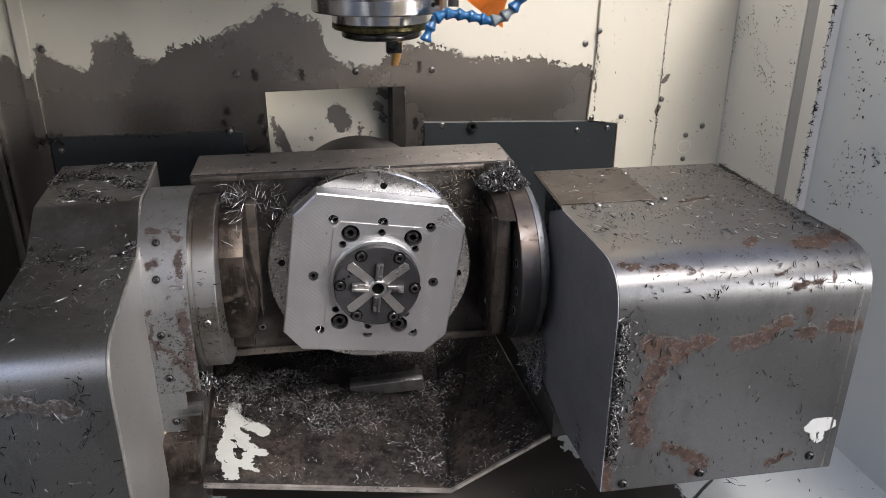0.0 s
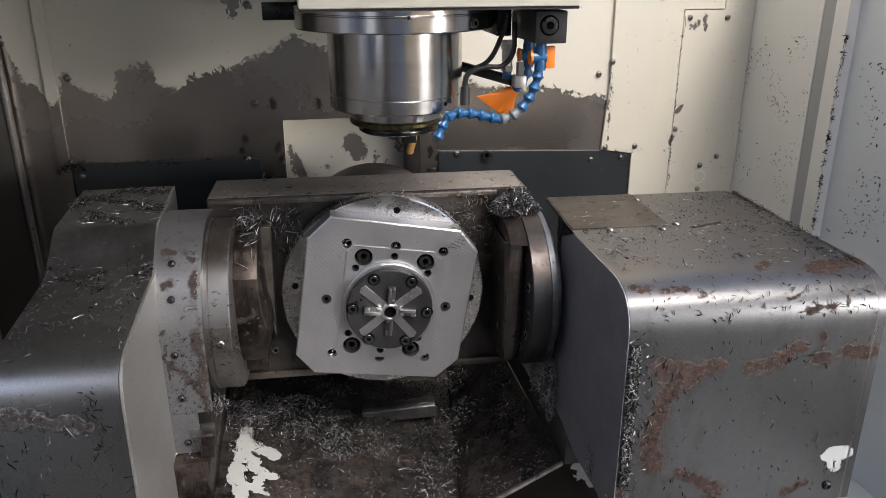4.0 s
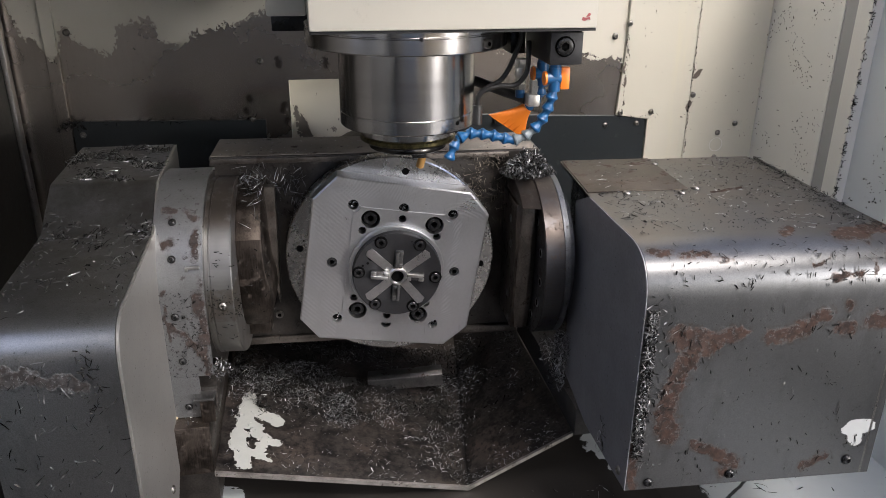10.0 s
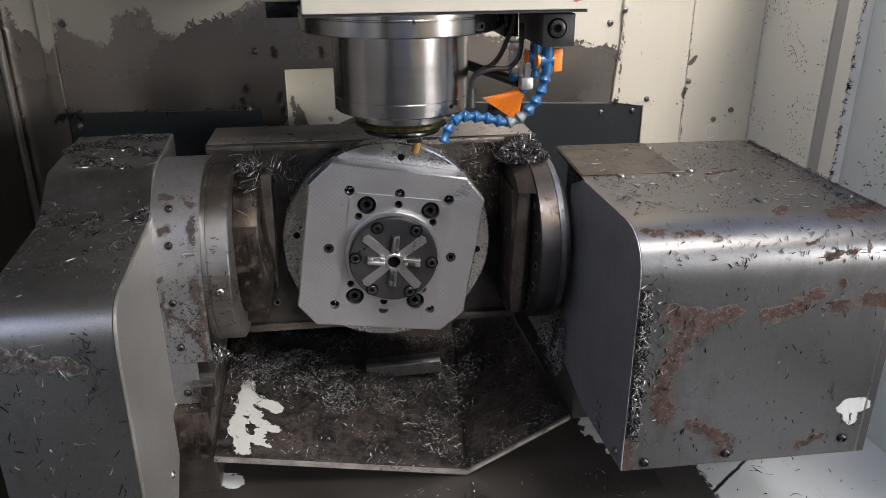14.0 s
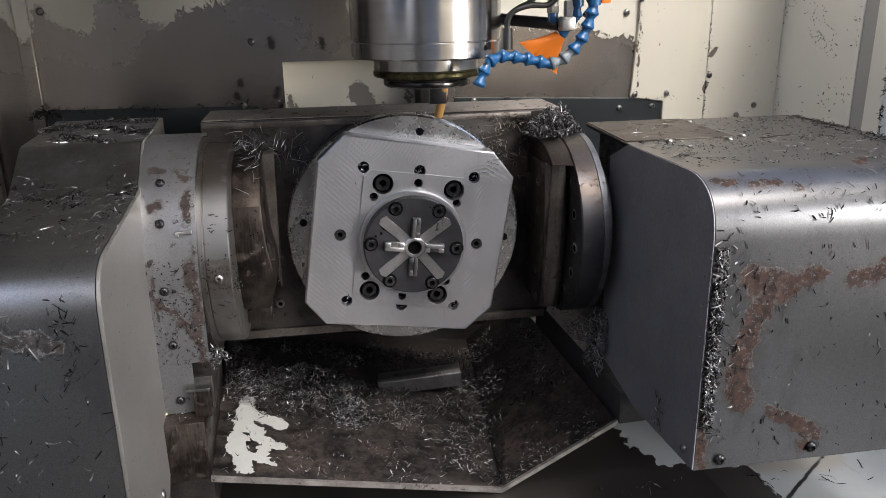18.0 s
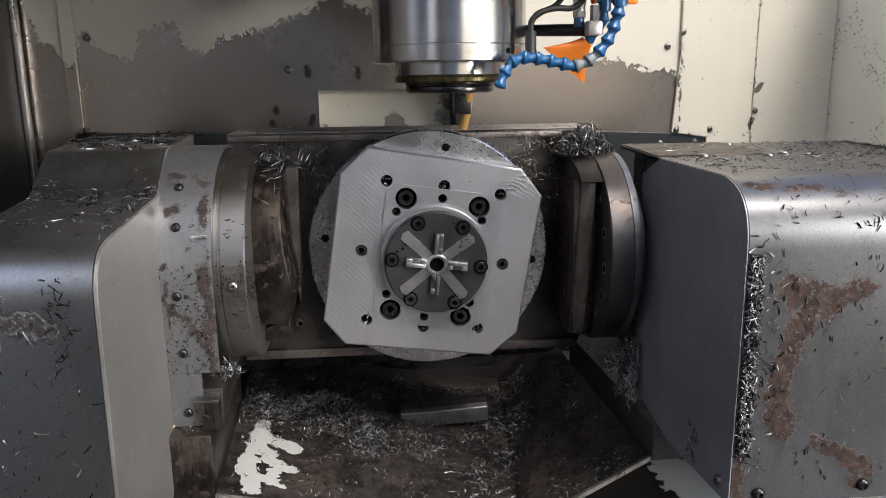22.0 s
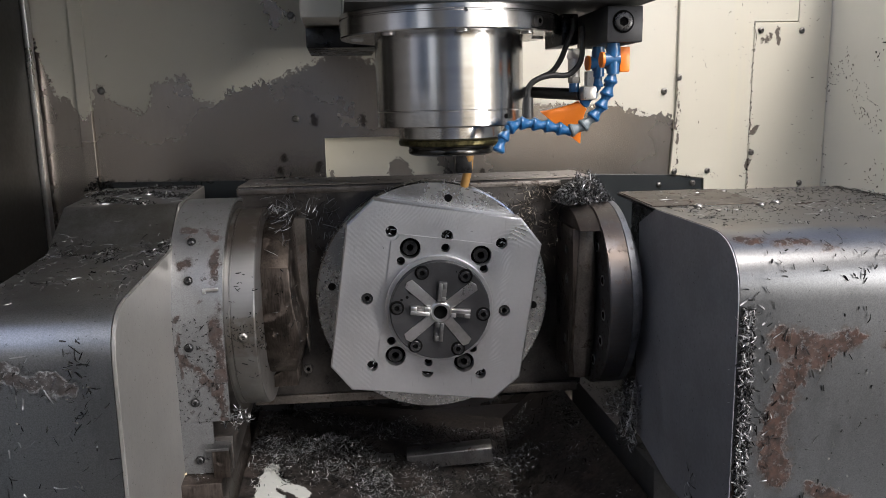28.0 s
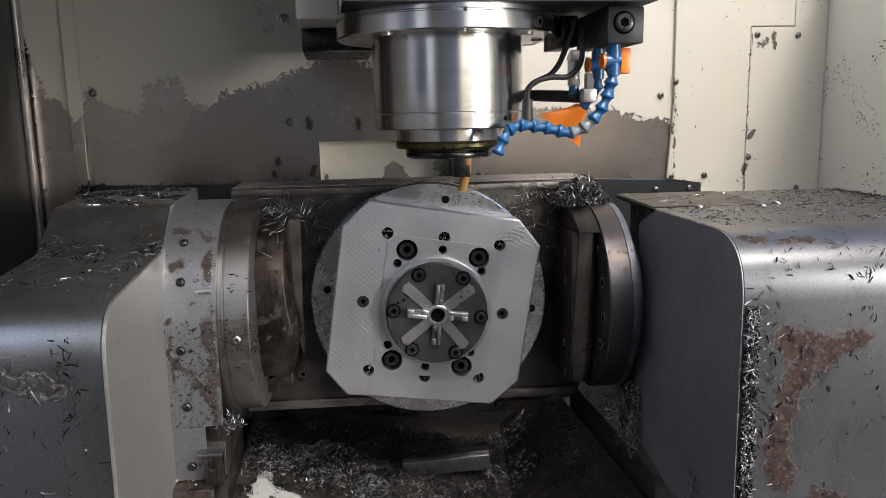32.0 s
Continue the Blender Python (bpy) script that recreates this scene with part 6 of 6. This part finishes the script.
right_at = np.vstack([clumped(420, (0.20, 0.32), (0.78, 1.02), 0.0, 22, 1.5), clumped(260, (0.13, 0.22), (0.77, 0.90), 0.0, 26, 0.8)])
right_at[:, 2] = [floor_z(x, y) + 0.0012 for x, y, _ in right_at]
swarf("swarf_drift", "bright slivers strewn over the sloping side of the floor plate", right_at, UP, (0.003, 0.010), 0.0007, 0.2, 0.4)
swarf("swarf", "oily swarf on top of the pedestal", spread(500, (0.333, 0.40), (0.785, 1.03), 0.1895), UP, (0.003, 0.010), 0.0010, 0.3, 0.6, material=DIRTY)
swarf("swarf_heap", "swarf packed between the bearing flange and the side plate", np.vstack([heap(300, (0.204, -0.058, -0.160), (0.008, 0.020), 0.085), spread(520, (0.200, 0.2125), (-0.080, -0.052), (-0.140, -0.085)), spread(120, (0.185, 0.205), (-0.070, -0.045), (-0.125, -0.098))]), UP, (0.004, 0.014), 0.0009, 0.8, 0.8, frame_m=TR)
swarf("swarf", "swarf caught under the guard band", heap(160, (-0.205, -0.085, -0.10), (0.014, 0.02), 0.018), UP, (0.003, 0.009), 0.0009, 0.7, 0.7, frame_m=TR)

# on the covers
strip = spread(190, (0.2238, 0.2300), (-0.2770, -0.2735), (-0.110, 0.045))
strip_dull = np.vstack([spread(800, (0.2238, 0.2330), (-0.2768, -0.2735), (-0.115, 0.05)), spread(90, (0.2250, 0.255), -0.2742, (-0.13, 0.065))])
swarf("swarf_strip", "strip of swarf stuck along the cover's front corner", strip, FRONT_N, (0.003, 0.008), 0.0008, 0.15, 0.5, 0.5, frame_m=TR)
swarf("swarf_strip", "dark oily swarf in the strip along the cover's corner", strip_dull, FRONT_N, (0.004, 0.010), 0.0010, 0.15, 0.5, 0.7, material=DULL, frame_m=TR)
swarf("swarf_strip", "black oily swarf in the strip along the cover's corner", spread(500, (0.2238, 0.2340), (-0.2755, -0.2735), (-0.115, 0.05)), FRONT_N, (0.003, 0.008), 0.0010, 0.15, 0.5, 0.7, material=DIRTY, frame_m=TR)
swarf("swarf", "dark chips stuck to the front of the rusty cover", np.vstack([clumped(110, (0.235, 0.48), -0.2744, (-0.145, 0.05), 30, 0.8), spread(30, (0.24, 0.30), -0.2744, (-0.03, 0.03))]), FRONT_N, (0.003, 0.010), 0.0011, 0.1, 0.5, 2.0, material=DIRTY, frame_m=TR)
a = rng.uniform(0.05, 1.4, 150)
swarf("swarf", "chips along the bend of the rusty cover", np.stack([rng.uniform(0.24, 0.48, 150), -0.2335 - 0.0395 * np.cos(a), 0.0655 + 0.0395 * np.sin(a)], 1), np.stack([0 * a, -np.cos(a), np.sin(a)], 1), (0.003, 0.008), 0.0010, 0.15, 0.5, material=DIRTY, frame_m=TR)
swarf("swarf", "chips scattered over the top of the rusty cover", np.vstack([clumped(260, (0.23, 0.475), (-0.22, 0.035), 0.1060, 20, 2.0), spread(260, (0.455, 0.484), (-0.24, 0.03), 0.1060), spread(50, (0.226, 0.26), (-0.2, -0.08), 0.106)]), UP, (0.003, 0.012), 0.0010, 0.12, 0.5, material=DIRTY, frame_m=TR)
swarf("swarf", "bright chips scattered over the top of the rusty cover", clumped(230, (0.23, 0.475), (-0.22, 0.035), 0.1062, 20, 3.0), UP, (0.004, 0.014), 0.0010, 0.08, 0.25, frame_m=TR)


def ramp_z(y):
    return np.interp(y, [0.66, 0.83, 0.888, 1.032], [0.4225, 0.4305, 0.4675, 0.4715])


def left_top(count, y0, y1, scale=30, keep=0.6):
    p = clumped(count, (-0.248, -0.141), (y0, y1), 0.0, scale, keep)
    p[:, 2] = ramp_z(p[:, 1])
    return p


swarf("swarf", "bright chips scattered over the stepped cover", np.vstack([left_top(150, 0.66, 0.83), left_top(150, 0.80, 0.842, 60), left_top(420, 0.895, 1.03), left_top(14, 0.84, 0.88)]), UP, (0.004, 0.016), 0.0010, 0.15, 0.5)
sliver_at = np.vstack([left_top(240, 0.655, 0.84, 12, 2.5), left_top(150, 0.90, 1.03, 20, 2.0)])
swarf("swarf", "bright slivers lying along the stepped cover", sliver_at, UP, (0.006, 0.015), 0.0011, 0.05, 0.25)
front_slivers = np.vstack([spread(46, (-0.248, -0.145), 0.0, (0.14, 0.385)), spread(30, (-0.215, -0.195), 0.0, (0.24, 0.40)), spread(14, (-0.165, -0.148), 0.0, (0.13, 0.26))])
front_slivers[:, 1] = np.interp(front_slivers[:, 2], [0.09, 0.385, 0.405], [0.6150, 0.6222, 0.6260])
swarf("swarf", "bright slivers hanging on the front of the stepped cover", front_slivers, FRONT_N, (0.004, 0.013), 0.0009, 0.1, 0.3, 1.6)
swarf("swarf", "dark chips on the stepped cover", np.vstack([left_top(110, 0.66, 0.83), left_top(500, 0.89, 1.03), left_top(160, 0.80, 0.845, 60), spread(50, (-0.248, -0.142), 0.6165, (0.2, 0.39)), spread(40, (-0.17, -0.155), (0.6165, 0.618), (0.34, 0.41))]), (0, -0.6, 0.8), (0.003, 0.012), 0.0010, 0.15, 0.5, material=DIRTY)

# specks on the walls
swarf("swarf", "fine swarf specks stuck to the sliding door", np.vstack([clumped(420, 0.7992, (0.70, 0.97), (0.30, 0.62), 14, 0.5), spread(60, 0.7992, (0.6, 0.97), (0.25, 0.72))]), (-1, 0, 0), (0.001, 0.005), 0.0018, 0.05, 0.4, material=DIRTY)
swarf("swarf", "line of swarf in the door seam", np.vstack([spread(60, (0.783, 0.786), (0.9815, 0.9845), (0.36, 0.58)), clumped(150, (0.782, 0.787), (0.981, 0.9845), (0.34, 0.66), 60, 0.3)]), (-0.7, -0.7, 0), (0.003, 0.009), 0.0009, 0.5, 0.5, 0.4, material=DIRTY)
swarf("swarf", "fine swarf specks on the side wall", clumped(260, 0.7875, (1.05, 1.22), (0.38, 0.64), 18, 0.6), (-1, 0, 0), (0.001, 0.004), 0.0015, 0.05, 0.4, material=DIRTY)
swarf("swarf", "specks of swarf on the cream panels", np.vstack([clumped(90, (0.56, 0.785), 1.2187, (0.40, 0.72), 20, 0.7), spread(40, (-0.3, 0.5), 1.2246, (0.46, 0.72)), spread(16, (0.26, 0.58), 1.2202, (0.38, 0.45))]), FRONT_N, (0.001, 0.005), 0.0007, 0.05, 0.4, 0.4, material=DIRTY)
pan_at = spread(90, (0.44, 0.79), (0.55, 0.98), 0.0)
pan_at[:, 2] = 0.086 - (pan_at[:, 0] - 0.43) * 0.055 / 0.37
swarf("swarf", "dark slivers lying in the pale chip pan", pan_at, UP, (0.005, 0.022), 0.0011, 0.1, 0.5, material=DIRTY)
swarf("swarf", "specks of swarf on the dark side plate and band", np.vstack([spread(16, 0.2200, (-0.272, -0.262), (-0.12, 0.05))]), (-1, 0, 0), (0.002, 0.005), 0.0008, 0.1, 0.4, frame_m=TR)

# tufts and chips in holes
hole_at = np.vstack([spread(9, (x - 0.004, x + 0.004), (-0.026, -0.020), (z - 0.004, z + 0.004)) for x, z in HOLES])
swarf("swarf", "chips packed in the holes of the fixture plate", hole_at, FRONT_N, (0.002, 0.006), 0.0008, 0.5, 0.5, frame_m=TR)
swarf("swarf", "tuft of slivers on the side plate's edge", np.vstack([spread(26, (0.213, 0.219), (-0.215, -0.20), (-0.155, -0.115))]), (-1, 0, 0), (0.006, 0.016), 0.0010, 0.3, 0.6, 2.0, frame_m=TR)
swarf("swarf", "dark chips on the faceplate and cradle front", np.vstack([spread(90, (0.095, 0.155), (0.02, 0.029), (-0.11, 0.11)), spread(60, (-0.13, -0.10), (0.02, 0.029), (-0.11, 0.1))]), FRONT_N, (0.002, 0.008), 0.0010, 0.2, 0.5, material=DIRTY, frame_m=TR)
seam = np.vstack([spread(46, (0.658, 0.664), (1.2175, 1.219), (0.34, 0.67)), spread(30, (0.538, 0.546), (1.2175, 1.2188), (0.45, 0.60)), spread(26, (0.53, 0.66), (1.2175, 1.2188), (0.437, 0.446))])
swarf("swarf", "dark specks along the seams of the cream panels", seam, FRONT_N, (0.001, 0.005), 0.0010, 0.1, 0.4, 1.0, material=DIRTY)
swarf("swarf", "dirty clumps in the corner of the back wall", np.vstack([heap(120, (-0.31, 1.212, 0.452), (0.022, 0.010), 0.02), spread(60, (-0.31, -0.04), (1.216, 1.2215), (0.456, 0.464))]), FRONT_N, (0.002, 0.009), 0.0012, 0.5, 0.5, material=DIRTY)

FLAKE = paint("loose_paint_flakes", (0.50, 0.42, 0.28), 0.6, 60, 0.4)
flakes = np.vstack([spread(46, (-0.185, -0.135), (0.785, 0.835), (0.2115, 0.214)), spread(30, (-0.195, -0.17), (0.782, 0.80), (0.211, 0.225))])
swarf("paint_flakes", "loose tan paint flakes on the foot block", flakes, UP, (0.002, 0.007), 0.0032, 0.3, 0.3, material=FLAKE)
swarf("swarf", "chips on the foot block", spread(120, (-0.19, -0.10), (0.785, 0.85), 0.2115), UP, (0.002, 0.008), 0.0009, 0.2, 0.5)
swarf("swarf", "oily chips in front of the floor plate", clumped(260, (-0.09, 0.40), (0.62, 0.76), 0.0858, 20, 0.8), UP, (0.003, 0.012), 0.0009, 0.2, 0.5)

swarf("swarf", "fine bright specks over the rusty cover's top", spread(260, (0.23, 0.48), (-0.22, 0.035), 0.1058), UP, (0.001, 0.004), 0.0007, 0.1, 0.4, frame_m=TR)
swarf("swarf", "fine dark specks over the rusty cover", np.vstack([spread(420, (0.23, 0.48), (-0.22, 0.035), 0.1058), spread(160, (0.23, 0.48), (-0.2738, -0.2735), (-0.15, 0.05))]), (0, -0.5, 0.85), (0.001, 0.003), 0.0008, 0.1, 0.4, material=DIRTY, frame_m=TR)
swarf("swarf", "specks on the guard band and bearing ring", np.vstack([spread(160, (-0.255, -0.208), -0.1180, (-0.085, 0.02)), spread(90, (-0.205, -0.17), -0.1062, (-0.02, 0.02))]), FRONT_N, (0.001, 0.0035), 0.0009, 0.1, 0.4, material=DIRTY, frame_m=TR)



# ---- motion ----
HEAD_Z = [(0.0, 0.1343), (1.5, 0.1342), (2.0, 0.1255), (2.5, 0.1156), (3.0, 0.0924), (3.5, 0.0822), (4.1, 0.060), (4.8, 0.032), (5.3, 0.0172), (5.5, 0.0166), (8.0, 0.0162), (8.5, 0.0059), (9.0, 0.0006), (13.0, 0.0), (16.5, 0.0), (19.0, 0.0030), (21.0, 0.0018), (23.0, 0.0010), (24.0, -0.0009), (25.0, -0.0021), (27.5, -0.0026), (28.5, -0.0041), (29.0, -0.0052), (29.5, 0.0014), (30.0, -0.0043), (31.0, -0.0059), (32.0, -0.0066)]


def motions():
    """The head comes down on its slide, halts, and feels its way."""
    walk(head, [(t, pose(AX, AY, 0.64 + dz)) for t, dz in HEAD_Z])


motions()
